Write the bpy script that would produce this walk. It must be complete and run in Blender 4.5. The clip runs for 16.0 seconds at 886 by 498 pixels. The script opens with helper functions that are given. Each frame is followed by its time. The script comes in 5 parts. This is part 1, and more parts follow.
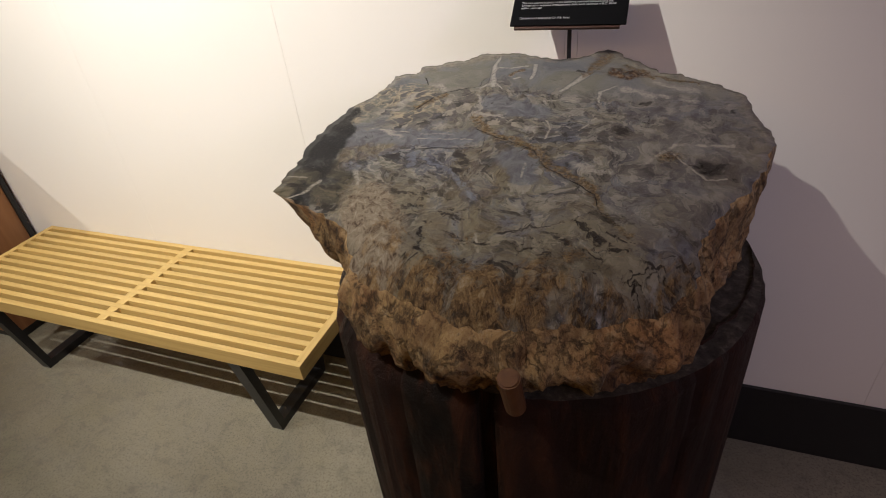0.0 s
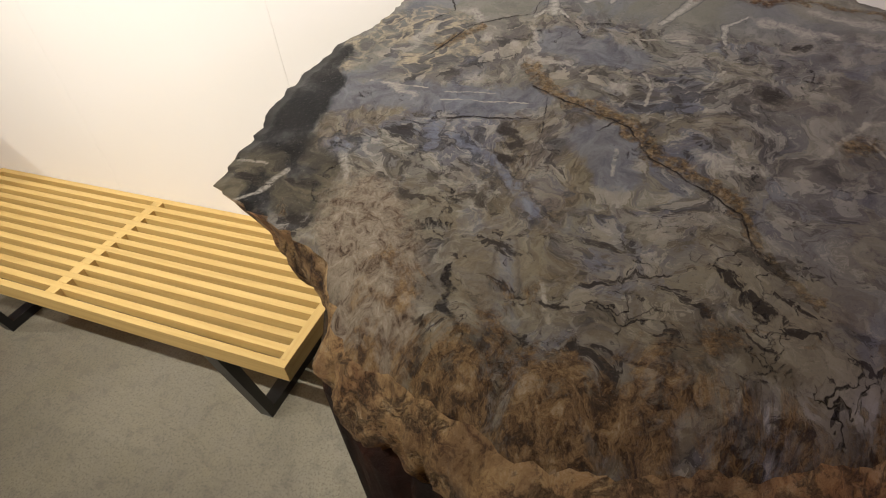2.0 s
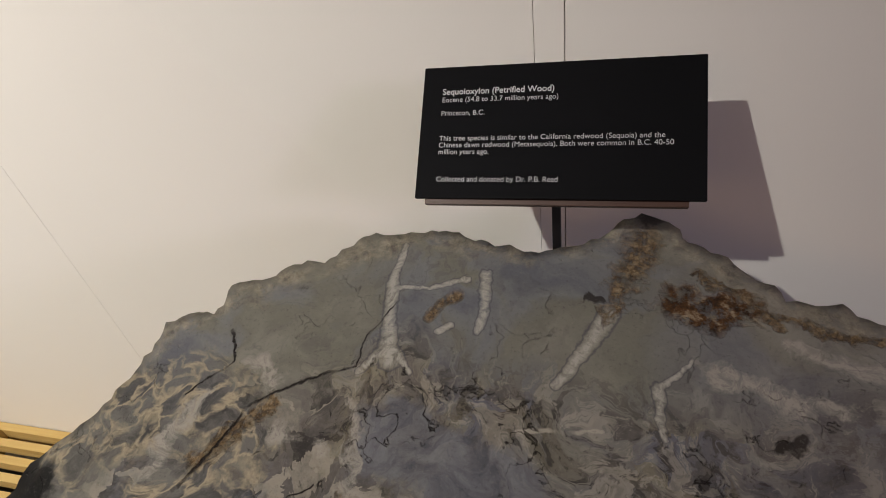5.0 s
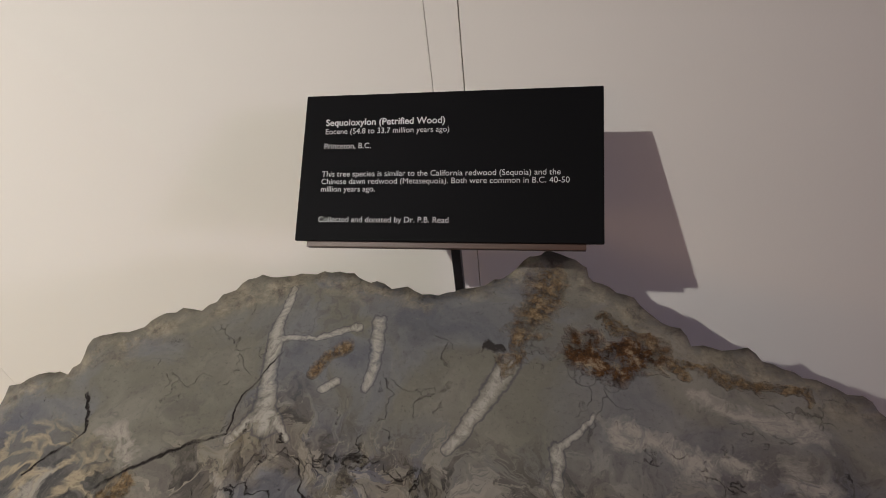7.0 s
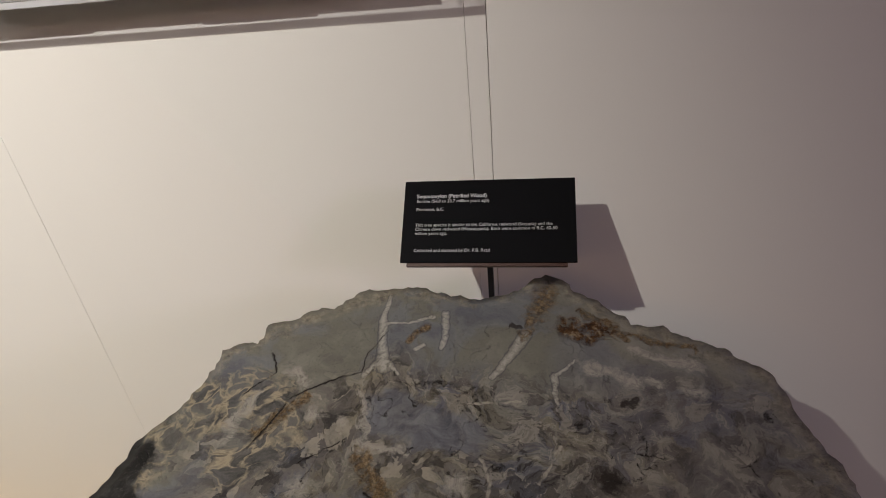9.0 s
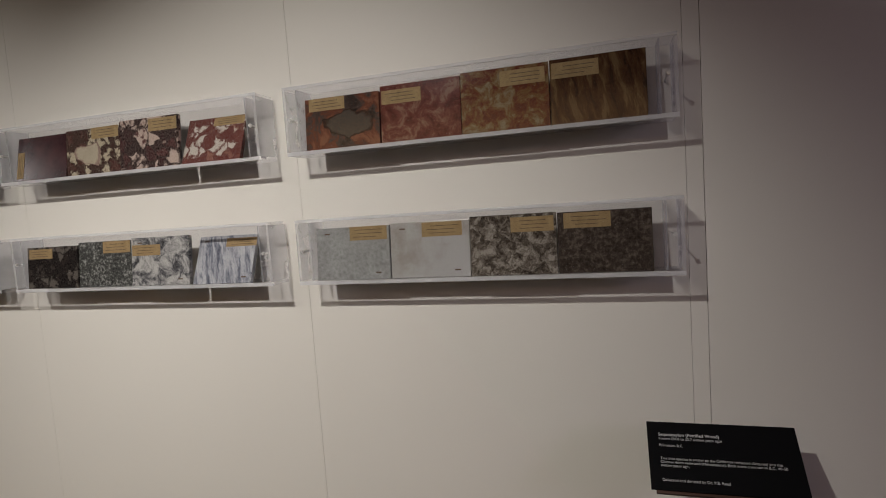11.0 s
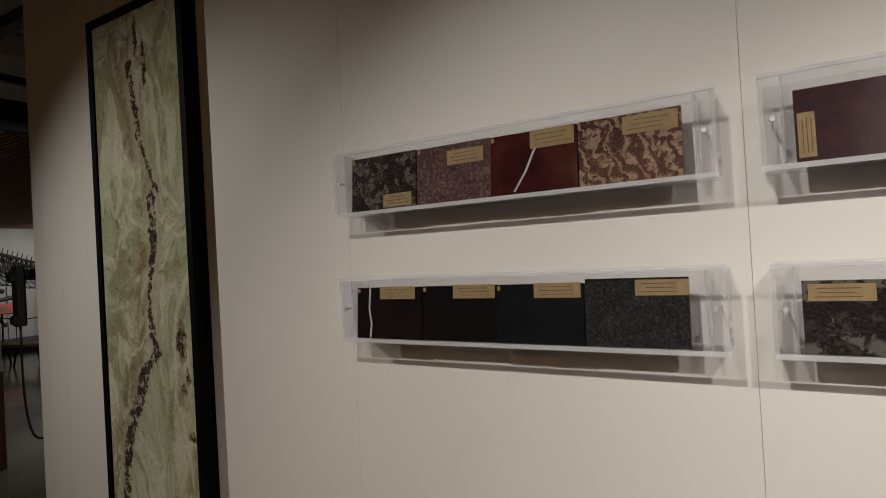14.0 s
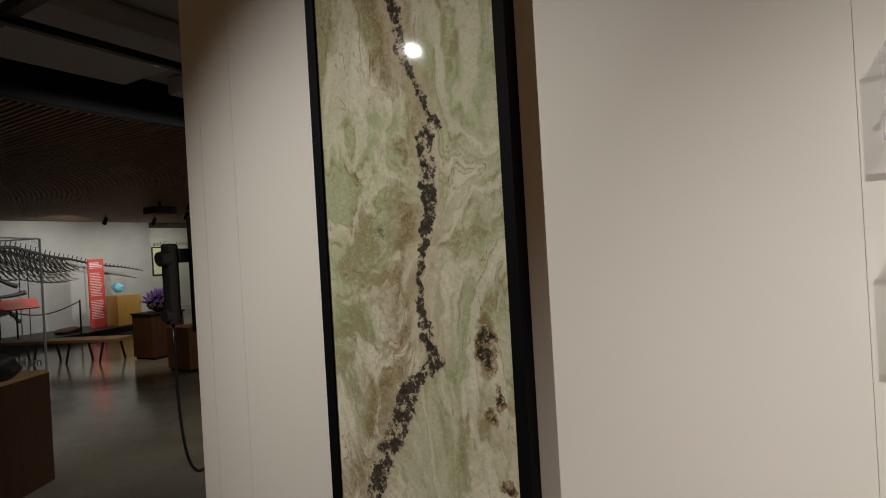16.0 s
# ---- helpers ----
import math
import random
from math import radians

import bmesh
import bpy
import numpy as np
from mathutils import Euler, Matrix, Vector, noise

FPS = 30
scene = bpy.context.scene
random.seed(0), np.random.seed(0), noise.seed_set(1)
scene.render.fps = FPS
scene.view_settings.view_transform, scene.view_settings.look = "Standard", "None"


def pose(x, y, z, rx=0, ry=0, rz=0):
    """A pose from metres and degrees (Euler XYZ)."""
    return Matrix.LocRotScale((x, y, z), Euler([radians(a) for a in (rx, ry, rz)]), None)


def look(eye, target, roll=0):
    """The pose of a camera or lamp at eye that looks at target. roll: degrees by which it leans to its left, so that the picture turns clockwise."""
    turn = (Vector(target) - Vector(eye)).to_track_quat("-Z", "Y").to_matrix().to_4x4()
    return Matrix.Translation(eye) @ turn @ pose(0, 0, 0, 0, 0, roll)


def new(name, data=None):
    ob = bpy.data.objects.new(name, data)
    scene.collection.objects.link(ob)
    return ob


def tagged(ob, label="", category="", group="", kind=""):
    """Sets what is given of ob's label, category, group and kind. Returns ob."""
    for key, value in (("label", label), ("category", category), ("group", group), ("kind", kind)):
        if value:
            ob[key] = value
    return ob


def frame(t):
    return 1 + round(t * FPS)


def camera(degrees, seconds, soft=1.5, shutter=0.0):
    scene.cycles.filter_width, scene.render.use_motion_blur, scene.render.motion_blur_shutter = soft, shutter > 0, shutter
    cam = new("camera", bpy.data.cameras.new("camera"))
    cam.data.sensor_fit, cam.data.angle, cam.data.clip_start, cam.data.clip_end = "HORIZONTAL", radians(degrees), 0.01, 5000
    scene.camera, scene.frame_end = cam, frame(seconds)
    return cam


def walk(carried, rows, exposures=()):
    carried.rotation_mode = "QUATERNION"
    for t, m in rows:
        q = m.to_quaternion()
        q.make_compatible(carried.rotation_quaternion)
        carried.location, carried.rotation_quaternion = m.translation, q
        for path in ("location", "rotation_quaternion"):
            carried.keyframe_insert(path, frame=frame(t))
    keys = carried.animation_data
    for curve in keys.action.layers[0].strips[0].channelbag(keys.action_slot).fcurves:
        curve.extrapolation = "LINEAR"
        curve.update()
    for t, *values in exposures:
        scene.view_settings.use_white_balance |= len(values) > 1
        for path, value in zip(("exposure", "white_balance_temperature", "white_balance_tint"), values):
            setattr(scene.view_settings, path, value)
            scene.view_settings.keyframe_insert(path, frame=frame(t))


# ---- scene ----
cam = camera(77.0, 16.0, 1.0)
PATH = [
    (0, (1.007, -1.352, 1.555), (0.344, 0.183, 0.457), -6.29),
    (0.5, (0.925, -1.290, 1.516), (0.275, 0.210, 0.364), -5.46),
    (1, (0.889, -1.159, 1.475), (0.244, 0.281, 0.246), -5.74),
    (1.5, (0.865, -1.056, 1.456), (0.220, 0.330, 0.167), -6.21),
    (2, (0.846, -1.032, 1.466), (0.203, 0.331, 0.151), -6.38),
    (2.5, (0.855, -0.981, 1.492), (0.241, 0.388, 0.170), -6.60),
    (3, (0.852, -0.797, 1.498), (0.259, 0.566, 0.160), -9.16),
    (3.5, (0.838, -0.670, 1.526), (0.291, 0.714, 0.189), -9.15),
    (4, (0.826, -0.608, 1.546), (0.282, 0.822, 0.258), -9.60),
    (4.5, (0.832, -0.572, 1.546), (0.296, 0.894, 0.295), -9.95),
    (5, (0.850, -0.541, 1.551), (0.326, 0.942, 0.316), -10.19),
    (7.5, (0.891, -0.480, 1.538), (0.570, 1.067, 0.313), -6.51),
    (8, (0.888, -0.509, 1.546), (0.584, 1.049, 0.330), -6.19),
    (10.5, (0.791, -1.151, 1.838), (0.320, 0.767, 1.526), -4.97),
    (11, (0.656, -1.095, 1.783), (0.071, 0.811, 1.619), -3.98),
    (11.5, (0.443, -0.956, 1.790), (-0.244, 0.920, 1.709), -4.02),
    (12, (0.266, -0.905, 1.786), (-0.497, 0.943, 1.744), -3.73),
    (12.5, (0.029, -0.967, 1.800), (-0.808, 0.849, 1.779), -2.71),
    (13, (-0.236, -1.068, 1.796), (-1.116, 0.728, 1.789), -2.40),
    (13.5, (-0.477, -1.029, 1.784), (-1.444, 0.722, 1.782), -2.62),
    (14, (-0.785, -0.993, 1.807), (-1.812, 0.723, 1.828), -3.21),
    (14.5, (-1.009, -0.995, 1.773), (-2.099, 0.681, 1.818), -3.11),
    (15, (-1.226, -1.057, 1.803), (-2.309, 0.624, 1.836), -2.64),
    (15.5, (-1.479, -1.091, 1.804), (-2.525, 0.614, 1.825), -2.95),
    (16, (-1.742, -0.981, 1.794), (-2.764, 0.738, 1.796), -3.32),
]
EXPOSURES = [(0.0, 1.05), (1.5, 1.20), (2.2, 1.20), (3.5, 0.86), (5.0, 0.66), (8.0, 0.70), (10.5, -0.14), (11.5, -0.5), (12.0, -0.65), (13.0, -0.52), (14.5, 0.15), (16.0, 0.58)]
walk(cam, [(t, look(eye, target, roll)) for t, eye, target, roll in PATH], EXPOSURES)

# ---- light ----
world = bpy.data.worlds.new("world")
world.use_nodes = True
world.node_tree.nodes["Background"].inputs[0].default_value = (0.5, 0.42, 0.6, 1)
world.node_tree.nodes["Background"].inputs[1].default_value = 0.01
scene.world = world


def spot(name, eye, target, watts, colour, size=80, blend=1.0, radius=0.014):
    data = bpy.data.lights.new(name, "SPOT")
    data.energy, data.color, data.spot_size, data.spot_blend, data.shadow_soft_size = watts, colour, radians(size), blend, radius
    ob = new(name, data)
    ob.matrix_world = look(eye, target)
    return ob


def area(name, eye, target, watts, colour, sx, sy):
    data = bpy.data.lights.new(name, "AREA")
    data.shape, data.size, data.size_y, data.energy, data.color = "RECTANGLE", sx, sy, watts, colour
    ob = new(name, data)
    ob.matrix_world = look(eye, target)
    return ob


WARM = (1.0, 0.957, 0.89)
TRACK_Y, TRACK_Z = -1.5, 2.82
SPOTS = [(-3.28, (-2.0, 0, 1.0), 72), (-1.15, (-0.95, 0, 1.02), 72), (-0.10, (-0.02, 0, 1.02), 116)]
for sx, aim, watts in SPOTS:
    spot("track_spot_light", (sx, TRACK_Y, TRACK_Z), aim, watts, WARM, 77)
# Added fill, unseen: gives the right end of the wall its purple cast.
spot("purple_fill_light", (4.2, -2.2, 2.6), (1.9, 0, 1.35), 90, (0.84, 0.73, 0.94), 58, 1.0, 0.25)
# Added area fills: warm for the case shadows, two to lift the gallery.
area("gallery_fill_light", (-0.5, -4.6, 3.3), (-0.5, -4.0, 0), 19, (1.0, 0.60, 0.30), 4.0, 1.0)
area("gallery_fill_light", (-10.0, 9.0, 3.15), (-10.0, 9.0, 0), 22, (1.0, 0.90, 0.80), 6.0, 1.5)
area("gallery_fill_light", (-5.9, 3.0, 3.3), (-5.9, 3.0, 0), 15, (0.95, 0.92, 0.92), 0.4, 3.0)
spot("gallery_spot_light", (-16.2, 6.2, 3.0), (-19, 6.4, 1.5), 165, (1.0, 0.97, 0.90), 95)
spot("gallery_spot_light", (-16.2, 9.0, 3.0), (-19, 8.8, 1.2), 140, (1.0, 0.97, 0.90), 95)
spot("gallery_spot_light", (-21.5, 12.5, 3.0), (-24, 13.5, 1.6), 120, (1.0, 0.95, 0.8), 110)
spot("gallery_spot_light", (-11.0, 4.4, 3.1), (-12.3, 5.3, 0.4), 90, (1.0, 0.85, 0.65), 80)
spot("gallery_spot_light", (-5.8, 3.6, 3.1), (-7.4, 2.9, 0), 42, (1.0, 0.9, 0.75), 70)


# ---- materials ----
def mat(name, colour=(0.5, 0.5, 0.5), rough=0.5, metal=0.0, spec=0.5):
    m = bpy.data.materials.new(name)
    m.use_nodes = True
    b = m.node_tree.nodes["Principled BSDF"]
    b.inputs["Base Color"].default_value = (*colour, 1)
    b.inputs["Roughness"].default_value = rough
    b.inputs["Metallic"].default_value = metal
    b.inputs["Specular IOR Level"].default_value = spec
    return m


class Nodes:
    """Short-hand for building a material's nodes."""

    def __init__(self, m, coords="Object", offset=(0, 0, 0), stretch=(1, 1, 1), turn=(0, 0, 0)):
        self.t, self.b = m.node_tree, m.node_tree.nodes["Principled BSDF"]
        tc, mp = self.node("ShaderNodeTexCoord"), self.node("ShaderNodeMapping")
        mp.inputs["Location"].default_value, mp.inputs["Scale"].default_value = offset, stretch
        mp.inputs["Rotation"].default_value = [radians(a) for a in turn]
        self.join(tc.outputs[coords], mp.inputs[0])
        self.raw, self.vec = tc.outputs[coords], mp.outputs[0]

    def node(self, kind):
        return self.t.nodes.new(kind)

    def join(self, a, b):
        if hasattr(a, "is_output"):
            self.t.links.new(a, b)
        else:
            b.default_value = a

    def noise(self, scale, detail=4, rough=0.55, warp=0.0, vec=None):
        n = self.node("ShaderNodeTexNoise")
        n.inputs["Scale"].default_value, n.inputs["Detail"].default_value = scale, detail
        n.inputs["Roughness"].default_value, n.inputs["Distortion"].default_value = rough, warp
        self.join(vec or self.vec, n.inputs["Vector"])
        return n.outputs["Fac"]

    def cells(self, scale, feature="F1", rand=1.0, vec=None, out="Distance"):
        n = self.node("ShaderNodeTexVoronoi")
        n.feature = feature
        n.inputs["Scale"].default_value, n.inputs["Randomness"].default_value = scale, rand
        self.join(vec or self.vec, n.inputs["Vector"])
        return n.outputs[out]

    def ramp(self, fac, stops):
        if len(stops) == 2 and all(isinstance(c, (int, float)) for _, c in stops):
            n = self.node("ShaderNodeMapRange")
            for i, v in enumerate((stops[0][0], stops[1][0], stops[0][1], stops[1][1])):
                n.inputs[i + 1].default_value = v
            self.join(fac, n.inputs[0])
            return n.outputs[0]
        n = self.node("ShaderNodeValToRGB")
        e = n.color_ramp.elements
        while len(e) < len(stops):
            e.new(0.5)
        for el, (p, c) in zip(e, stops):
            el.position, el.color = p, (*((c, c, c) if isinstance(c, (int, float)) else c), 1)
        self.join(fac, n.inputs[0])
        return n.outputs[0]

    def math(self, op, a, b=0.0, c=0.0, clamp=False):
        n = self.node("ShaderNodeMath")
        n.operation, n.use_clamp = op, clamp
        for i, v in enumerate((a, b, c)):
            self.join(v, n.inputs[i])
        return n.outputs[0]

    def mix(self, fac, a, b, kind="MIX"):
        n = self.node("ShaderNodeMix")
        n.data_type, n.blend_type = "RGBA", kind
        self.join(fac, n.inputs[0])
        for v, i in ((a, 6), (b, 7)):
            self.join((*v, 1) if isinstance(v, tuple) else v, n.inputs[i])
        return n.outputs[2]

    def warp(self, scale, amount, vec=None, flat=False):
        n = self.node("ShaderNodeTexNoise")
        n.inputs["Scale"].default_value, n.inputs["Detail"].default_value = scale, 4
        self.join(vec or self.vec, n.inputs["Vector"])
        s, a = self.node("ShaderNodeVectorMath"), self.node("ShaderNodeVectorMath")
        s.operation, a.operation = "MULTIPLY_ADD", "ADD"
        self.join(n.outputs["Color"], s.inputs[0])
        up = 0.0 if flat else amount
        s.inputs[1].default_value, s.inputs[2].default_value = (amount, amount, up), (-amount / 2, -amount / 2, -up / 2)
        self.join(vec or self.vec, a.inputs[0])
        self.join(s.outputs[0], a.inputs[1])
        return a.outputs[0]

    def vector(self, op, a, b=None, c=None):
        n = self.node("ShaderNodeVectorMath")
        n.operation = op
        for i, v in enumerate((a, b, c)):
            if v is not None:
                self.join(v, n.inputs[i])
        return n.outputs["Value" if op in ("DOT_PRODUCT", "DISTANCE") else "Vector"]

    def xyz(self, vec=None):
        n = self.node("ShaderNodeSeparateXYZ")
        self.join(vec or self.raw, n.inputs[0])
        return n.outputs

    def segment(self, vec, a, b, width, width_end=None):
        """1 on the line from a to b in the xy plane, falling to 0 at width, which may taper. vec is flat."""
        d = (b[0] - a[0], b[1] - a[1], 0.0)
        ll = d[0] ** 2 + d[1] ** 2
        t = self.vector("DOT_PRODUCT", self.vector("SUBTRACT", vec, (a[0], a[1], 0.0)), tuple(v / ll for v in d))
        t = self.math("MULTIPLY", t, 1.0, clamp=True)
        step = self.node("ShaderNodeVectorMath")
        step.operation = "SCALE"
        step.inputs[0].default_value = d
        self.join(t, step.inputs["Scale"])
        foot = self.vector("ADD", step.outputs[0], (a[0], a[1], 0.0))
        gap = self.vector("DISTANCE", vec, foot)
        if width_end is not None and abs(width_end - width) > 1e-6:
            width = self.math("MULTIPLY_ADD", t, width_end - width, width)
        return self.math("SUBTRACT", 1.0, self.math("DIVIDE", gap, width), clamp=True)

    def colour(self, c):
        self.join(c, self.b.inputs["Base Color"])

    def rough(self, v):
        self.join(v, self.b.inputs["Roughness"])

    def bump(self, height, strength=0.3, distance=0.002):
        n = self.node("ShaderNodeBump")
        n.inputs["Strength"].default_value, n.inputs["Distance"].default_value = strength, distance
        self.join(height, n.inputs["Height"])
        self.join(n.outputs[0], self.b.inputs["Normal"])


def paint(name, c, rough=0.6, amount=0.06, grain=350.0, bump=0.08):
    m = mat(name, c, rough)
    n = Nodes(m)
    dark = tuple(v * (1 - amount) for v in c)
    n.colour(n.mix(n.noise(2.3, 5), dark, c))
    n.bump(n.noise(grain, 3), bump, 0.001)
    n.rough(n.math("MULTIPLY_ADD", n.noise(9, 4), 0.15, rough - 0.07))
    return m


def wood(name, light, dark, along="x", scale=1.0, rough=0.45):
    m = mat(name, light, rough)
    st = {"x": (1.2, 26, 26), "y": (26, 1.2, 26), "z": (26, 26, 1.2)}[along]
    n = Nodes(m, stretch=tuple(v * scale for v in st))
    info = n.node("ShaderNodeObjectInfo")
    grain = n.noise(2.0, 6, 0.6, 0.6)
    fine = n.noise(9.0, 4, 0.6)
    c = n.mix(n.math("MULTIPLY", fine, 0.35), n.ramp(grain, [(0.3, dark), (0.62, light)]), dark)
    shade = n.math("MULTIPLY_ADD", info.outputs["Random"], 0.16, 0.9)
    c = n.mix(1.0, c, n.ramp(shade, [(0, 0.0), (1, 1.0)]), "MULTIPLY")
    n.colour(c)
    n.bump(grain, 0.12, 0.001)
    return m


wall_paint = paint("warm_white_wall_paint", (0.80, 0.77, 0.72), 0.62)
joint_dark = mat("panel_joint_shadow_gap", (0.62, 0.59, 0.55), 0.9)
black_paint = paint("black_skirting_paint", (0.012, 0.012, 0.013), 0.45, 0.2)
black_steel = paint("black_powder_coated_steel", (0.012, 0.012, 0.014), 0.38, 0.2, 900)
ceiling_paint = paint("dark_ceiling_paint", (0.10, 0.095, 0.095), 0.8)
bench_wood = wood("pale_maple_wood", (0.60, 0.42, 0.155), (0.48, 0.315, 0.10))
bench_wood_y = wood("pale_maple_wood_across", (0.60, 0.42, 0.155), (0.48, 0.315, 0.10), "y")
plinth_wood = wood("orange_brown_plywood", (0.36, 0.17, 0.07), (0.25, 0.105, 0.04), "z", 0.5)
gallery_wood = wood("gallery_plinth_wood", (0.10, 0.042, 0.019), (0.06, 0.024, 0.011), "z", 0.5)
slat_wood = wood("ceiling_slat_wood", (0.46, 0.29, 0.18), (0.32, 0.19, 0.11), "x", 0.5, 0.6)
chrome = mat("pale_zinc_screw", (0.72, 0.71, 0.70), 0.4, 0.35)
black_plastic = paint("black_plastic", (0.012, 0.012, 0.012), 0.35, 0.2, 800)
sign_black = paint("matt_black_sign_laminate", (0.005, 0.005, 0.006), 0.6, 0.2, 700, 0.03)
sign_black.node_tree.nodes["Principled BSDF"].inputs["Specular IOR Level"].default_value = 0.06
sign_white = mat("white_print", (0.62, 0.62, 0.62), 0.5)
ink = mat("dark_label_ink", (0.10, 0.06, 0.03), 0.7)


def floor_material():
    m = mat("polished_grey_concrete", (0.26, 0.245, 0.22), 0.3)
    n = Nodes(m)
    big = n.noise(0.9, 6, 0.6, 0.4)
    mid = n.noise(7.0, 6, 0.65)
    fine = n.noise(140.0, 3, 0.7)
    c = n.ramp(big, [(0.30, (0.150, 0.134, 0.092)), (0.5, (0.225, 0.205, 0.15)), (0.70, (0.285, 0.262, 0.195))])
    c = n.mix(n.ramp(mid, [(0.35, 0.0), (0.72, 0.55)]), c, (0.21, 0.195, 0.165))
    c = n.mix(n.ramp(fine, [(0.50, 0.0), (0.64, 0.6)]), c, (0.12, 0.11, 0.092))
    c = n.mix(n.ramp(n.noise(22.0, 6, 0.7, 0.5), [(0.50, 0.0), (0.64, 0.5)]), c, (0.145, 0.132, 0.108))
    c = n.mix(n.ramp(n.noise(90.0, 2), [(0.62, 0.0), (0.74, 0.18)]), c, (0.36, 0.34, 0.29))
    n.colour(c)
    n.rough(n.math("MULTIPLY_ADD", mid, 0.16, 0.07))
    n.bump(fine, 0.05, 0.001)
    return m


floor_concrete = floor_material()


def acrylic_material(name, veil, tint):
    m = mat(name, tint, 0.12)
    n = Nodes(m)
    out = m.node_tree.nodes["Material Output"]
    clear, mixed = n.node("ShaderNodeBsdfTransparent"), n.node("ShaderNodeMixShader")
    clear.inputs[0].default_value = (0.97, 0.97, 0.98, 1)
    smear = n.ramp(n.noise(14.0, 5, 0.6, 0.5), [(0.35, veil * 0.9), (0.75, veil * 1.1)])
    n.join(smear, mixed.inputs[0])
    n.join(clear.outputs[0], mixed.inputs[1])
    haze, body = n.node("ShaderNodeBsdfTranslucent"), n.node("ShaderNodeMixShader")
    haze.inputs[0].default_value = (*tint, 1)
    body.inputs[0].default_value = 0.5
    n.join(n.b.outputs[0], body.inputs[1])
    n.join(haze.outputs[0], body.inputs[2])
    n.join(body.outputs[0], mixed.inputs[2])
    n.join(mixed.outputs[0], out.inputs[0])
    return m


acrylic = acrylic_material("clear_acrylic", 0.28, (0.95, 0.95, 0.97))
acrylic_lid = acrylic_material("clear_lid_acrylic", 0.13, (0.95, 0.95, 0.97))
acrylic_front = acrylic_material("clear_front_acrylic", 0.004, (0.80, 0.80, 0.86))
acrylic_shelf = acrylic_material("sawn_acrylic_shelf_edge", 0.6, (0.95, 0.95, 0.97))
acrylic_edge = acrylic_material("sawn_acrylic_edge", 0.55, (0.95, 0.95, 0.97))


def paper_material():
    m = mat("aged_tan_label_paper", (0.52, 0.37, 0.17), 0.8)
    n = Nodes(m)
    info = n.node("ShaderNodeObjectInfo")
    c = n.ramp(n.noise(60, 4), [(0.3, (0.27, 0.18, 0.075)), (0.7, (0.38, 0.27, 0.125))])
    n.colour(n.mix(n.math("MULTIPLY", info.outputs["Random"], 0.3), c, (0.29, 0.18, 0.08)))
    return m


paper = paper_material()


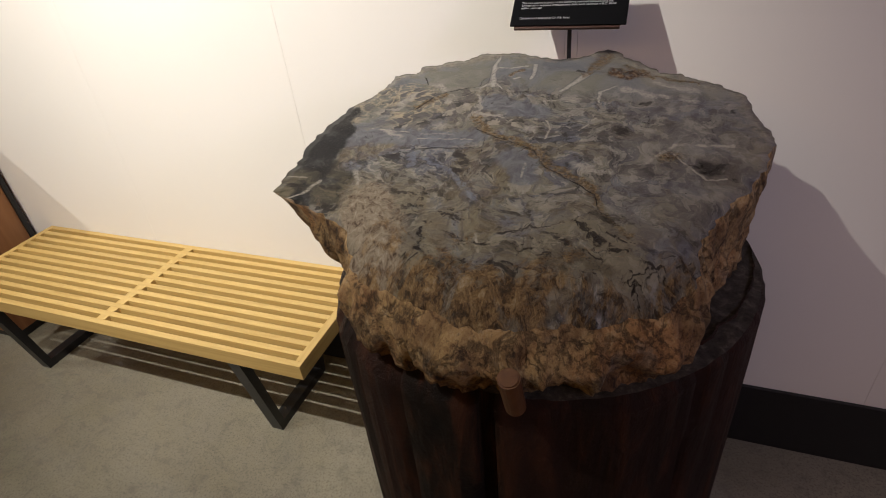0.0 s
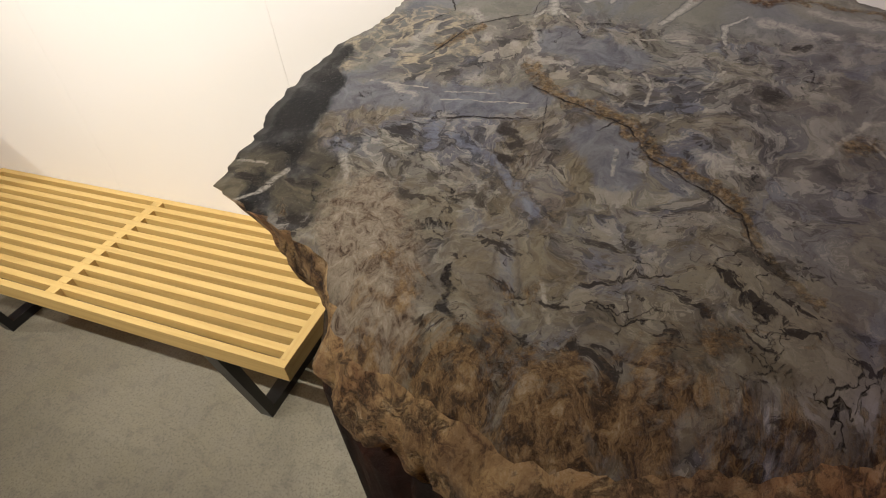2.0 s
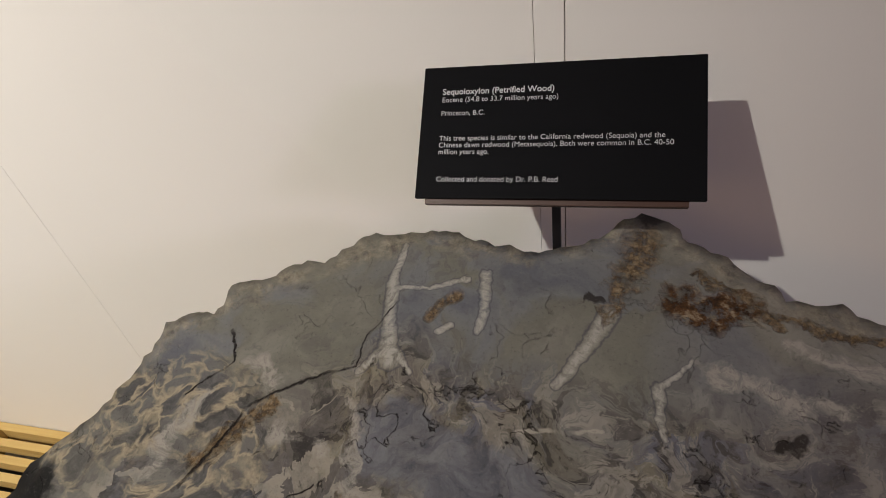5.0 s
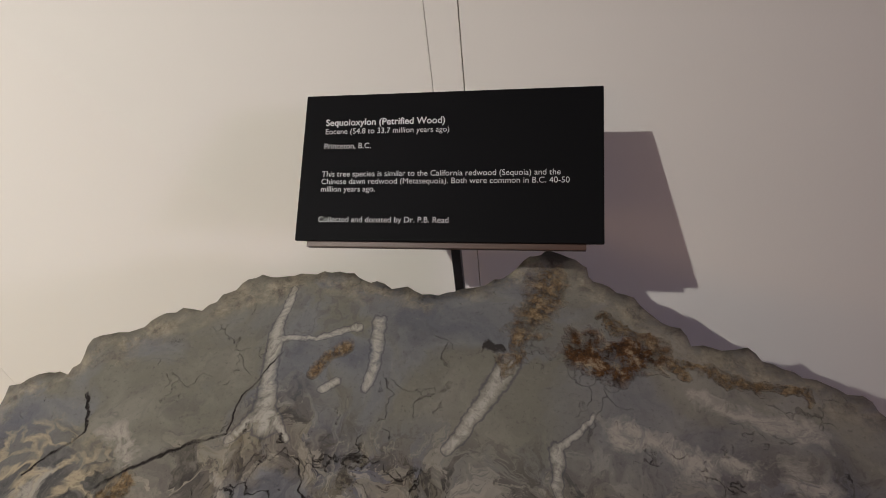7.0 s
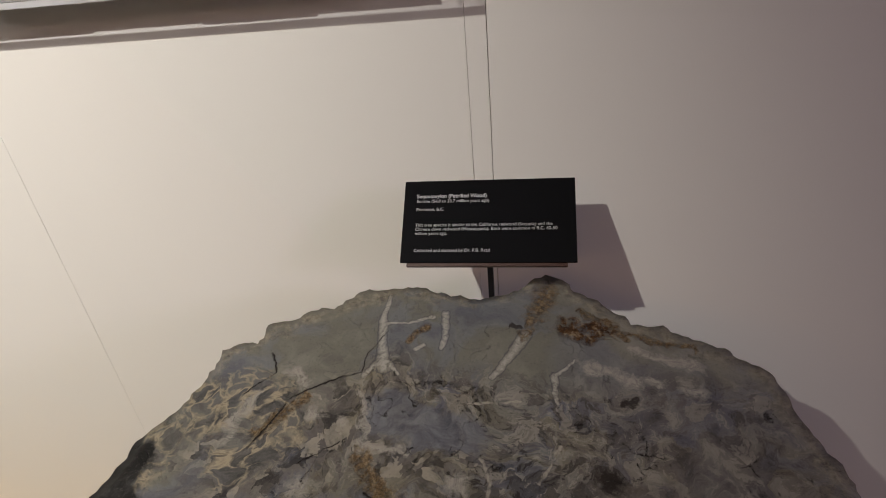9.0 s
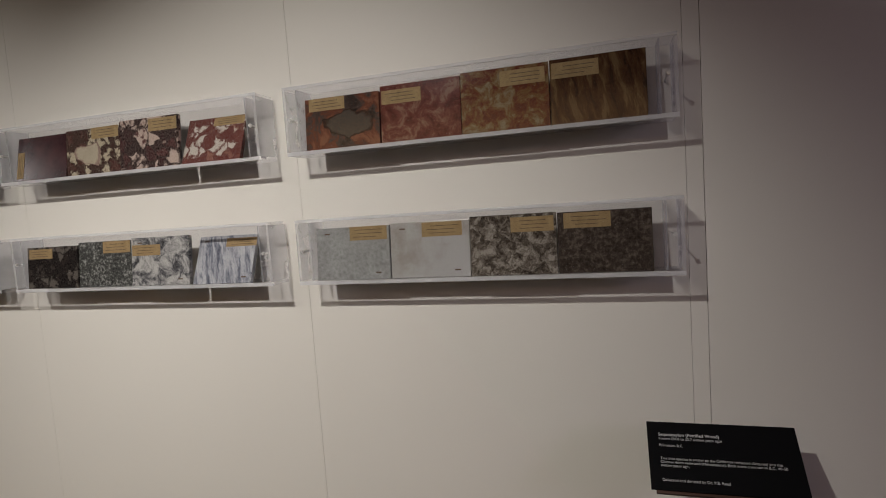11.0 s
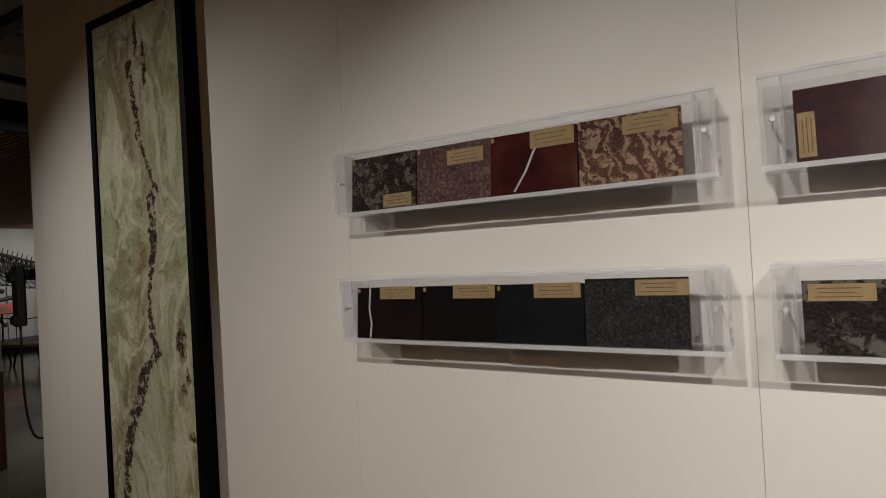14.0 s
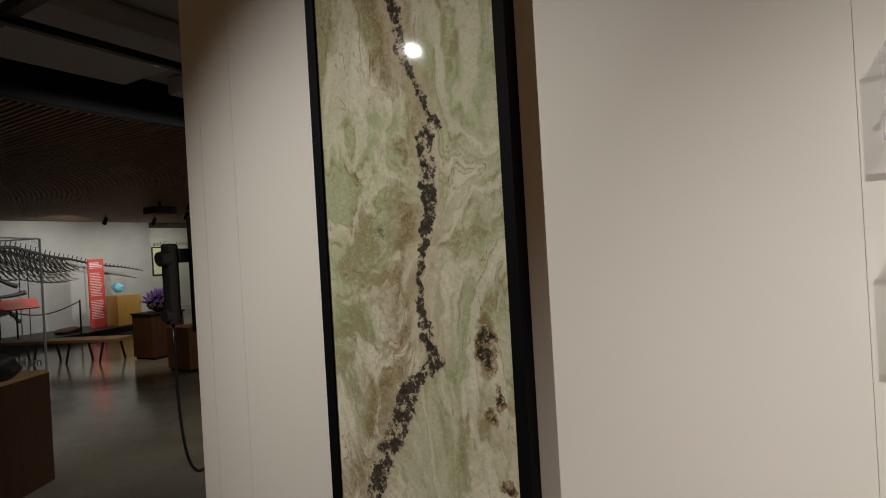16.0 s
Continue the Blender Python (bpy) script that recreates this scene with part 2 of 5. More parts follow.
def stone(name, kind, cols, scale=1.0, seed=0, turn=0, rough=0.10, patch=None):
    """A cut and polished stone. cols: from dark to light."""
    m = mat(name, cols[0], rough, 0.0, 0.28)
    n = Nodes(m, offset=(seed * 3.1, seed * 1.7, seed * 0.9), turn=(0, turn, 0))
    k = len(cols)
    if kind == "plain":
        c = n.ramp(n.noise(14 * scale, 6, 0.7), [(0.3 + 0.4 * i / max(k - 1, 1), cols[i]) for i in range(k)])
    elif kind == "speckle":
        f = n.math("MULTIPLY_ADD", n.noise(150 * scale, 3, 0.7), 0.7, n.math("MULTIPLY", n.noise(40 * scale, 4), 0.3))
        c = n.ramp(f, [(0.36 + 0.28 * i / (k - 1), cols[i]) for i in range(k)])
    elif kind == "breccia":
        v = n.warp(90 * scale, 0.014, n.warp(26 * scale, 0.045))
        edge = n.cells(26 * scale, "DISTANCE_TO_EDGE", 1.0, v)
        pick = n.node("ShaderNodeSeparateColor")
        n.join(n.cells(26 * scale, "F1", 1.0, v, "Color"), pick.inputs[0])
        body = n.ramp(n.math("MULTIPLY_ADD", n.noise(70 * scale, 4), 0.3, n.math("MULTIPLY", pick.outputs[0], 0.8)), list(zip((0.25, 0.45, 0.60, 0.64), cols)))
        c = n.mix(n.ramp(edge, [(0.02, 1.0), (0.16, 0.0)]), body, cols[0])
    elif kind == "streaks":
        long = n.vector("MULTIPLY", n.warp(30, 0.012), (1.0, 1.0, 0.16))
        c = n.ramp(n.noise(75 * scale, 7, 0.68, 0.3, long), [(0.38 + 0.22 * i / (k - 1), cols[i]) for i in range(k)])
    elif kind == "clouds":
        c = n.ramp(n.noise(34 * scale, 9, 0.70, 0.7, n.warp(30 * scale, 0.03)), [(0.38 + 0.22 * i / (k - 1), cols[i]) for i in range(k)])
    else:
        w = n.node("ShaderNodeTexWave")
        w.inputs["Scale"].default_value, w.inputs["Distortion"].default_value = 13 * scale, 11.0
        w.inputs["Detail"].default_value, w.inputs["Detail Scale"].default_value = 9.0, 2.6
        w.inputs["Detail Roughness"].default_value = 0.7
        n.join(n.warp(60 * scale, 0.025, n.warp(18 * scale, 0.06)), w.inputs["Vector"])
        c = n.ramp(w.outputs["Fac"], [(0.08 + 0.84 * i / (k - 1), cols[i]) for i in range(k)])
        c = n.mix(n.ramp(n.noise(60 * scale, 4), [(0.45, 0.0), (0.75, 0.4)]), c, cols[0])
    if patch:
        px, pz, rx, rz, inner, rim = patch
        xx, _, zz = n.xyz(n.warp(60, 0.016, n.warp(20, 0.055, n.raw)))
        ex, ez = n.math("DIVIDE", n.math("SUBTRACT", xx, px), rx), n.math("DIVIDE", n.math("SUBTRACT", zz, pz), rz)
        near = n.math("SUBTRACT", 1.0, n.math("ADD", n.math("MULTIPLY", ex, ex), n.math("MULTIPLY", ez, ez)), clamp=True)
        c = n.mix(n.ramp(near, [(0.0, 0.0), (0.1, 0.9)]), c, rim)
        c = n.mix(n.ramp(near, [(0.18, 0.0), (0.4, 0.95)]), c, n.mix(n.noise(50, 5), inner, tuple(v * 0.6 for v in inner)))
    fine = n.noise(230, 2, 0.7)
    c = n.mix(0.18, c, n.ramp(fine, [(0.35, cols[0]), (0.7, cols[-1])]))
    n.colour(c)
    n.rough(n.math("MULTIPLY_ADD", n.noise(30, 4), 0.12, rough - 0.05))
    return m


# ---- mesh helpers ----
def box(x0, x1, y0, y1, z0, z1, bevel=0.0, bm=None):
    bm = bm or bmesh.new()
    r = bmesh.ops.create_cube(bm, size=1.0, matrix=Matrix.Translation(((x0 + x1) / 2, (y0 + y1) / 2, (z0 + z1) / 2)) @ Matrix.Diagonal((x1 - x0, y1 - y0, z1 - z0, 1)))
    if bevel:
        edges = list({e for v in r["verts"] for e in v.link_edges})
        bmesh.ops.bevel(bm, geom=edges, offset=bevel, segments=2, affect="EDGES", profile=0.6)
    return bm


def rod(a, b, r0, r1=None, sides=16, bm=None, caps=True):
    bm = bm or bmesh.new()
    a, b = Vector(a), Vector(b)
    m = Matrix.Translation((a + b) / 2) @ (b - a).to_track_quat("Z", "Y").to_matrix().to_4x4()
    bmesh.ops.create_cone(bm, cap_ends=caps, segments=sides, radius1=r0, radius2=r0 if r1 is None else r1, depth=(b - a).length, matrix=m)
    return bm


def tube(points, radius, sides=10, bm=None):
    """A bent tube through the points; radius: a number, or one for each point."""
    bm = bm or bmesh.new()
    pts = [Vector(p) for p in points]
    rings = []
    for i, p in enumerate(pts):
        d = (pts[min(i + 1, len(pts) - 1)] - pts[max(i - 1, 0)]).normalized()
        q = d.to_track_quat("Z", "Y")
        r = radius[i] if isinstance(radius, (list, tuple)) else radius
        rings.append([bm.verts.new(p + q @ Vector((r * math.cos(2 * math.pi * k / sides), r * math.sin(2 * math.pi * k / sides), 0))) for k in range(sides)])
    for a, b in zip(rings, rings[1:]):
        for k in range(sides):
            bm.faces.new((a[k], a[(k + 1) % sides], b[(k + 1) % sides], b[k]))
    bm.faces.new(rings[0][::-1])
    bm.faces.new(rings[-1])
    return bm


def part(name, bm, material, parent=None, label="", smooth=False):
    me = bpy.data.meshes.new(name)
    bmesh.ops.recalc_face_normals(bm, faces=bm.faces)
    bm.to_mesh(me)
    bm.free()
    me.materials.append(material)
    if smooth:
        for p in me.polygons:
            p.use_smooth = True
    ob = new(name, me)
    ob.parent = parent
    return tagged(ob, label)


def thing(name, loc, label, category, group="", kind="", turn=0.0):
    ob = new(name)
    ob.matrix_world = pose(*loc, 0, 0, turn)
    return tagged(ob, label, category, group, kind)


def lettering(name, text, size, at, material, parent, turn=(90, 0, 0), label="", bold=0.0, align="LEFT"):
    """Words in the built-in font, as a flat mesh. at: the start of the base line."""
    cu = bpy.data.curves.new(name, "FONT")
    cu.body, cu.size, cu.offset, cu.extrude, cu.align_x, cu.space_line = text, size, bold, 0.0002, align, 0.86
    tmp = new("words", cu)
    me = bpy.data.meshes.new_from_object(tmp.evaluated_get(bpy.context.evaluated_depsgraph_get()))
    bpy.data.objects.remove(tmp)
    me.name = name
    me.materials.clear()
    me.materials.append(material)
    ob = new(name, me)
    ob.parent = parent
    ob.matrix_basis = pose(*at, *turn)
    return tagged(ob, label)


# ---- the room ----
def structure(name, bm, material, label, category):
    ob = part(name, bm, material)
    return tagged(ob, label, category, kind="structure")


floor = structure("floor", box(-26, 6, -7, 17, -0.1, 0), floor_concrete, "polished grey concrete floor with mottled stains", "floor")
END_X = -3.13
wall_north = structure("wall_north", box(END_X + 0.003, 6, 0.0115, 0.22, 0, 3.6), joint_dark, "exhibit wall of white-painted panels with thin joints", "wall")
# Unseen closing walls, coloured dark so that little light bounces off them.
low_bounce_brown = paint("low_bounce_brown_paint", (0.24, 0.17, 0.13), 0.8)
structure("wall_east", box(6, 6.2, -7, 17, 0, 3.6), low_bounce_brown, "unseen end wall, dark brown to limit bounced light", "wall")
structure("wall_south", box(-26, 6, -7.2, -7, 0, 3.6), low_bounce_brown, "unseen closing wall, dark brown to limit bounced light", "wall")
# Painted lighter than the unseen stretch to stand in for missing bounce light.
structure("ceiling_gallery", box(-6.9, -3.6, -7.2, 17, 3.6, 3.7), paint("lightened_gallery_ceiling_paint", (0.74, 0.71, 0.72), 0.8), "grey gallery ceiling between beams", "ceiling")
structure("ceiling", box(-3.6, 6.2, -7.2, 17, 3.6, 3.7), ceiling_paint, "dark grey gallery ceiling", "ceiling")
structure("baseboard", box(-1.62, 6, -0.012, 0.0, 0.0, 0.235, 0.002), black_paint, "tall black painted skirting board", "baseboard")
edges = [-3.13, -3.075, -2.945, -2.445, -1.632, -0.820, 0.0, 0.787, 0.816, 1.64, 2.46, 3.28, 4.1, 4.92, 6.0]
for a, b in zip(edges, edges[1:]):
    ga, gb = (0.0005 if e == 0.816 else 0.0003 for e in (a, b))
    part("wall_panel", box(a + ga, b - gb, 0.0, 0.011, 0, 3.6, 0.0002), wall_paint, wall_north)
part("end_panel", box(END_X - 0.012, END_X, 0.0, 0.22, 0, 3.6, 0.002), wall_paint, wall_north)


# ---- slatted bench ----
def slatted_bench():
    x0, x1, y0, y1, top, thick = -1.42, 0.150, -0.470, -0.004, 0.458, 0.052
    b = thing("slatted_bench", ((x0 + x1) / 2, (y0 + y1) / 2, 0), "pale maple slatted bench on black steel legs against the wall", "bench")
    hx, hy = (x1 - x0) / 2, (y1 - y0) / 2
    w = 0.0205
    pitch = (2 * hy - w) / 11
    for i in range(12):
        ya = -hy + i * pitch
        h = thick if i in (0, 11) else 0.034
        part("front_rail" if i == 0 else "back_rail" if i == 11 else "slat", box(-hx + (0 if i in (0, 11) else 0.02), hx - (0 if i in (0, 11) else 0.02), ya, ya + w, top - h, top, 0.0015), bench_wood, b)
    for xa, name in ((-hx, "end_rail"), (hx - 0.026, "end_rail")):
        part(name, box(xa, xa + 0.026, -hy + w - 0.001, hy - w + 0.001, top - thick, top + 0.0006, 0.0015), bench_wood_y, b)
    for i in range(11):
        ya = -hy + i * pitch + w
        part("spacer_block", box(-0.018, 0.018, ya - 0.0005, ya + pitch - w + 0.0005, top - 0.034, top + 0.0006, 0.0005), bench_wood_y, b)
    part("cross_bearer", box(-0.03, 0.03, -hy + w, hy - w, top - thick, top - 0.035, 0.001), bench_wood_y, b)
    for lx in (-1.284 - (x0 + x1) / 2, -0.118 - (x0 + x1) / 2):
        leg = bmesh.new()
        pts = [(-hy + 0.012, top - thick), (-hy + 0.085, 0.0), (hy - 0.085, 0.0), (hy - 0.012, top - thick)]
        inner = [(-hy + 0.046, top - thick), (-hy + 0.108, 0.034), (hy - 0.108, 0.034), (hy - 0.046, top - thick)]
        wide = 0.0225
        vs = [[leg.verts.new((lx + s * wide, y, z)) for y, z in pts + inner[::-1]] for s in (-1, 1)]
        for side in vs:
            for q in ((0, 1, 6, 7), (1, 2, 5, 6), (2, 3, 4, 5)):
                leg.faces.new([side[k] for k in q])
        for k in range(8):
            leg.faces.new((vs[0][k], vs[0][(k + 1) % 8], vs[1][(k + 1) % 8], vs[1][k]))
        part("leg", leg, black_steel, b, "black steel loop leg")


slatted_bench()


# ---- wooden plinth beside the bench ----
def plinth_cabinet():
    p = thing("display_plinth", (-1.985, -0.15, 0), "orange-brown wooden display plinth with a dark edge beside the bench", "plinth")
    part("body", box(-0.42, 0.42, -0.14, 0.135, 0.04, 0.86, 0.003), plinth_wood, p)
    part("kick_base", box(-0.41, 0.41, -0.13, 0.13, 0.0, 0.04), black_paint, p)
    part("dark_edge_strip", box(0.42, 0.432, 0.118, 0.138, 0.0, 0.86, 0.001), black_paint, p, "dark edge strip")
    part("top_board", box(-0.425, 0.425, -0.145, 0.138, 0.86, 0.88, 0.003), plinth_wood, p)


plinth_cabinet()


# ---- charred stump with the petrified wood ----
def charred_material():
    m = mat("charred_log_wood", (0.03, 0.02, 0.015), 0.75, 0.0, 0.2)
    n = Nodes(m, stretch=(1, 1, 0.16))
    streak = n.noise(26, 7, 0.65, 0.6)
    patch = n.noise(3.0, 5, 0.6, 0.4)
    c = n.ramp(streak, [(0.32, (0.003, 0.003, 0.003)), (0.5, (0.012, 0.007, 0.005)), (0.66, (0.052, 0.020, 0.010))])
    c = n.mix(n.ramp(patch, [(0.45, 0.0), (0.7, 0.7)]), c, (0.033, 0.010, 0.007))
    n.colour(c)
    n.rough(n.math("MULTIPLY_ADD", patch, 0.3, 0.5))
    n.bump(n.math("ADD", streak, n.math("MULTIPLY", n.noise(90, 5, 0.75, 0.0, n.raw), 0.5)), 0.9, 0.014)
    return m


def charred_top_material():
    m = mat("weathered_charred_log_end", (0.05, 0.045, 0.04), 0.85)
    n = Nodes(m)
    g = n.noise(60, 6, 0.7)
    n.colour(n.ramp(g, [(0.3, (0.008, 0.007, 0.006)), (0.52, (0.045, 0.037, 0.031)), (0.70, (0.13, 0.108, 0.090))]))
    n.bump(g, 0.8, 0.01)
    return m


STUMP = (0.825, -0.425)
STUMP_TOP = 0.925


def stump():
    s = thing("log_stump", (*STUMP, 0), "dark charred log stump with deep splits, standing upright", "log")
    bm = bmesh.new()
    sides, levels = 160, 40
    rings = []
    for j in range(levels + 1):
        z = STUMP_TOP * j / levels
        ring = []
        for k in range(sides):
            a = 2 * math.pi * k / sides
            r = 0.400 + 0.018 * math.sin(2 * a + 0.6) + 0.016 * noise.noise((math.cos(a) * 1.6, math.sin(a) * 1.6, z * 0.5)) + 0.008 * noise.noise((math.cos(a) * 9, math.sin(a) * 9, z * 1.4))
            r -= 0.010 * max(0.0, noise.noise((math.cos(a) * 22, math.sin(a) * 22, z * 1.1)))
            r -= 0.028 * max(0.0, j / levels - 0.95) / 0.05
            for crack, depth, width in ((-1.60, 0.16, 0.030), (-2.45, 0.06, 0.02), (-0.7, 0.05, 0.02), (-2.0, 0.03, 0.015)):
                off = math.remainder(a - crack - 0.05 * noise.noise((z * 3.0, crack, 0.0)), 2 * math.pi)
                r -= depth * max(0.0, 1 - abs(off) / width)
            ring.append(bm.verts.new((r * math.cos(a), r * math.sin(a), z)))
        rings.append(ring)
    for a, b in zip(rings, rings[1:]):
        for k in range(sides):
            bm.faces.new((a[k], a[(k + 1) % sides], b[(k + 1) % sides], b[k]))
    bm.faces.new(rings[0][::-1])
    part("trunk", bm, charred_material(), s, smooth=True)
    bm = bmesh.new()
    prev = None
    for j in range(14):
        f = 1 - j / 14
        ring = []
        for k in range(sides):
            a = 2 * math.pi * k / sides
            ring.append(bm.verts.new((0.388 * f * math.cos(a), 0.388 * f * math.sin(a), STUMP_TOP - 0.004 + 0.006 * noise.noise((f * math.cos(a) * 14, f * math.sin(a) * 14, 5.0)))))
        if prev:
            for k in range(sides):
                bm.faces.new((prev[k], prev[(k + 1) % sides], ring[(k + 1) % sides], ring[k]))
        prev = ring
    bm.faces.new(prev)
    part("cut_end", bm, charred_top_material(), s, "weathered cut end", smooth=True)


stump()

# petrified wood: top plane z = PA x + PB y + PC
PA, PB, PC = -0.0542, 0.1876, 1.2874
ROCK_C = (0.80, -0.44)
OUTLINE = [(0.407, -0.664), (0.404, -0.640), (0.410, -0.600), (0.409, -0.565), (0.400, -0.548), (0.404, -0.504), (0.408, -0.456), (0.424, -0.415), (0.420, -0.397), (0.447, -0.355), (0.460, -0.320), (0.467, -0.280), (0.468, -0.259), (0.491, -0.240), (0.512, -0.243), (0.513, -0.210), (0.540, -0.197), (0.610, -0.163), (0.625, -0.136), (0.694, -0.124), (0.720, -0.119), (0.744, -0.134), (0.803, -0.138), (0.856, -0.119), (0.871, -0.098), (0.895, -0.080), (0.922, -0.094), (0.930, -0.112), (0.965, -0.134), (1.003, -0.166), (1.040, -0.172), (1.113, -0.203), (1.157, -0.233), (1.167, -0.300), (1.194, -0.366), (1.180, -0.440), (1.125, -0.555), (1.090, -0.610), (1.085, -0.682), (1.045, -0.735), (0.958, -0.775), (0.856, -0.810), (0.781, -0.816), (0.726, -0.803), (0.674, -0.785), (0.625, -0.785), (0.592, -0.755), (0.570, -0.710), (0.497, -0.692)]


def rock_top_material():
    m = mat("polished_petrified_wood", (0.2, 0.2, 0.2), 0.3, 0.0, 0.15)
    n = Nodes(m, stretch=(1, 1, 0))
    w1 = n.warp(7.0, 0.10, flat=True)
    w2 = n.warp(26.0, 0.045, w1, flat=True)
    w3 = n.warp(95.0, 0.020, w2, flat=True)
    line = n.warp(150.0, 0.006, n.warp(38.0, 0.009, flat=True), flat=True)
    ragged = n.warp(170.0, 0.016, n.warp(45.0, 0.040, flat=True), flat=True)
    frayed = n.warp(60.0, 0.04, n.warp(11.0, 0.10, flat=True), flat=True)
    x, y, _ = n.xyz(w1)

    def stroke(points, w0, w1_=None, vec=line):
        """A line through the points, tapering from one half-width to the other."""
        w1_ = w0 if w1_ is None else w1_
        out, k = None, len(points) - 1
        for i, (a, b) in enumerate(zip(points, points[1:])):
            s = n.segment(vec, a, b, w0 + (w1_ - w0) * i / k, w0 + (w1_ - w0) * (i + 1) / k)
            out = s if out is None else n.math("MAXIMUM", out, s)
        return out

    def most(*items):
        out = items[0]
        for it in items[1:]:
            out = n.math("MAXIMUM", out, it)
        return out

    def blob(at, r, vec=ragged):
        return n.segment(vec, at, (at[0] + 0.004, at[1]), r)

    # broad zones: slate blue, stone grey, olive and taupe, with soft borders
    zone = n.noise(8.5, 6, 0.60, 0.5, w2)
    c = n.ramp(zone, [(0.33, (0.036, 0.035, 0.040)), (0.42, (0.078, 0.080, 0.096)), (0.47, (0.135, 0.132, 0.135)), (0.51, (0.100, 0.090, 0.068)), (0.56, (0.170, 0.158, 0.138)), (0.63, (0.090, 0.091, 0.105)), (0.72, (0.22, 0.205, 0.178))])
    pick = n.node("ShaderNodeSeparateColor")
    n.join(n.cells(15.0, "F1", 1.0, w3, "Color"), pick.inputs[0])
    grainy = n.ramp(n.noise(60, 7, 0.75, 0.4, w2), [(0.40, 0.3), (0.54, 1.0)])
    c = n.mix(n.math("MULTIPLY", n.ramp(pick.outputs[0], [(0.66, 0.0), (0.68, 0.75)]), grainy), c, (0.104, 0.110, 0.140))
    c = n.mix(n.math("MULTIPLY", n.ramp(pick.outputs[1], [(0.66, 0.0), (0.68, 0.75)]), grainy), c, (0.158, 0.136, 0.088))
    c = n.mix(n.ramp(pick.outputs[2], [(0.14, 0.6), (0.17, 0.0)]), c, (0.042, 0.040, 0.044))
    small = n.node("ShaderNodeSeparateColor")
    n.join(n.cells(52.0, "F1", 1.0, w3, "Color"), small.inputs[0])
    c = n.mix(n.ramp(small.outputs[0], [(0.83, 0.0), (0.85, 0.6)]), c, (0.040, 0.034, 0.032))
    c = n.mix(n.ramp(small.outputs[1], [(0.86, 0.0), (0.88, 0.6)]), c, (0.26, 0.235, 0.20))
    streak = n.noise(40.0, 10, 0.80, 0.3, w3)
    busy = n.ramp(n.noise(6.0, 5, 0.6, 0.4, w1), [(0.36, 0.35), (0.54, 1.0)])
    c = n.mix(n.math("MULTIPLY", n.ramp(streak, [(0.445, 0.9), (0.468, 0.0)]), busy), c, (0.022, 0.019, 0.019))
    c = n.mix(n.math("MULTIPLY", n.ramp(streak, [(0.548, 0.0), (0.572, 0.7)]), busy), c, (0.30, 0.272, 0.23))
    # ochre staining, heavier towards the front
    stain = n.math("MULTIPLY", n.ramp(n.noise(7.5, 7, 0.68, 0.6, w2), [(0.48, 0.0), (0.60, 0.75)]), n.ramp(y, [(-0.66, 1.0), (-0.36, 0.25)]))
    c = n.mix(stain, c, n.ramp(n.noise(70, 7, 0.78, 0.3, w3), [(0.40, (0.030, 0.020, 0.012)), (0.50, (0.110, 0.080, 0.045)), (0.62, (0.185, 0.150, 0.100))]))
    # growth lines that follow the zones
    rings = n.math("SINE", n.math("MULTIPLY", n.noise(6.0, 5, 0.55, 0.4, w2), 95.0))
    gate = n.ramp(n.noise(8.0, 5, 0.65, 0.5), [(0.48, 0.0), (0.58, 1.0)])
    c = n.mix(n.math("MULTIPLY", n.ramp(rings, [(0.5, 0.0), (0.95, 0.40)]), gate), c, (0.060, 0.054, 0.052))
    c = n.mix(n.math("MULTIPLY", n.ramp(rings, [(-0.95, 0.45), (-0.6, 0.0)]), gate), c, (0.25, 0.23, 0.20))
    # the calmer grey back, beyond the long crease
    edge_y = n.math("MINIMUM", n.math("MULTIPLY_ADD", x, 1.15, -1.035), -0.268)
    beyond = n.ramp(n.math("MULTIPLY_ADD", n.math("SUBTRACT", y, edge_y), 22.0, 0.4), [(0.0, 0.0), (0.9, 0.92)])
    calm = n.ramp(n.noise(9.0, 5, 0.5, 0.6, w2), [(0.36, (0.100, 0.104, 0.118)), (0.46, (0.148, 0.148, 0.150)), (0.54, (0.140, 0.134, 0.110)), (0.64, (0.180, 0.170, 0.145))])
    calm = n.mix(n.math("MULTIPLY", n.ramp(rings, [(0.5, 0.0), (0.95, 0.3)]), gate), calm, (0.07, 0.066, 0.066))
    c = n.mix(beyond, c, calm)
    # duller, browner far side
    c = n.mix(n.ramp(x, [(0.88, 0.0), (1.02, 0.42)]), c, n.ramp(n.noise(20, 6, 0.65, 0.3, w2), [(0.38, (0.075, 0.066, 0.070)), (0.5, (0.165, 0.148, 0.140)), (0.64, (0.23, 0.207, 0.18))]))
    # brown-grey mosaic with pale chips below the crease
    shards = stroke([(0.55, -0.40), (0.62, -0.35), (0.70, -0.34), (0.78, -0.36)], 0.085, 0.055, frayed)
    chip = n.node("ShaderNodeSeparateColor")
    n.join(n.cells(60.0, "F1", 1.0, n.warp(40.0, 0.05, w2, flat=True), "Color"), chip.inputs[0])
    mosaic = n.ramp(n.math("MULTIPLY_ADD", n.noise(90, 5, 0.75), 0.4, n.math("MULTIPLY", chip.outputs[0], 0.7)), [(0.22, (0.028, 0.025, 0.024)), (0.45, (0.085, 0.076, 0.070)), (0.66, (0.140, 0.126, 0.112)), (0.80, (0.27, 0.24, 0.195))])
    c = n.mix(n.math("MULTIPLY", n.ramp(shards, [(0.05, 0.0), (0.45, 0.85)]), n.ramp(n.noise(24, 5, 0.7, 0.4), [(0.42, 0.35), (0.54, 1.0)])), c, mosaic)
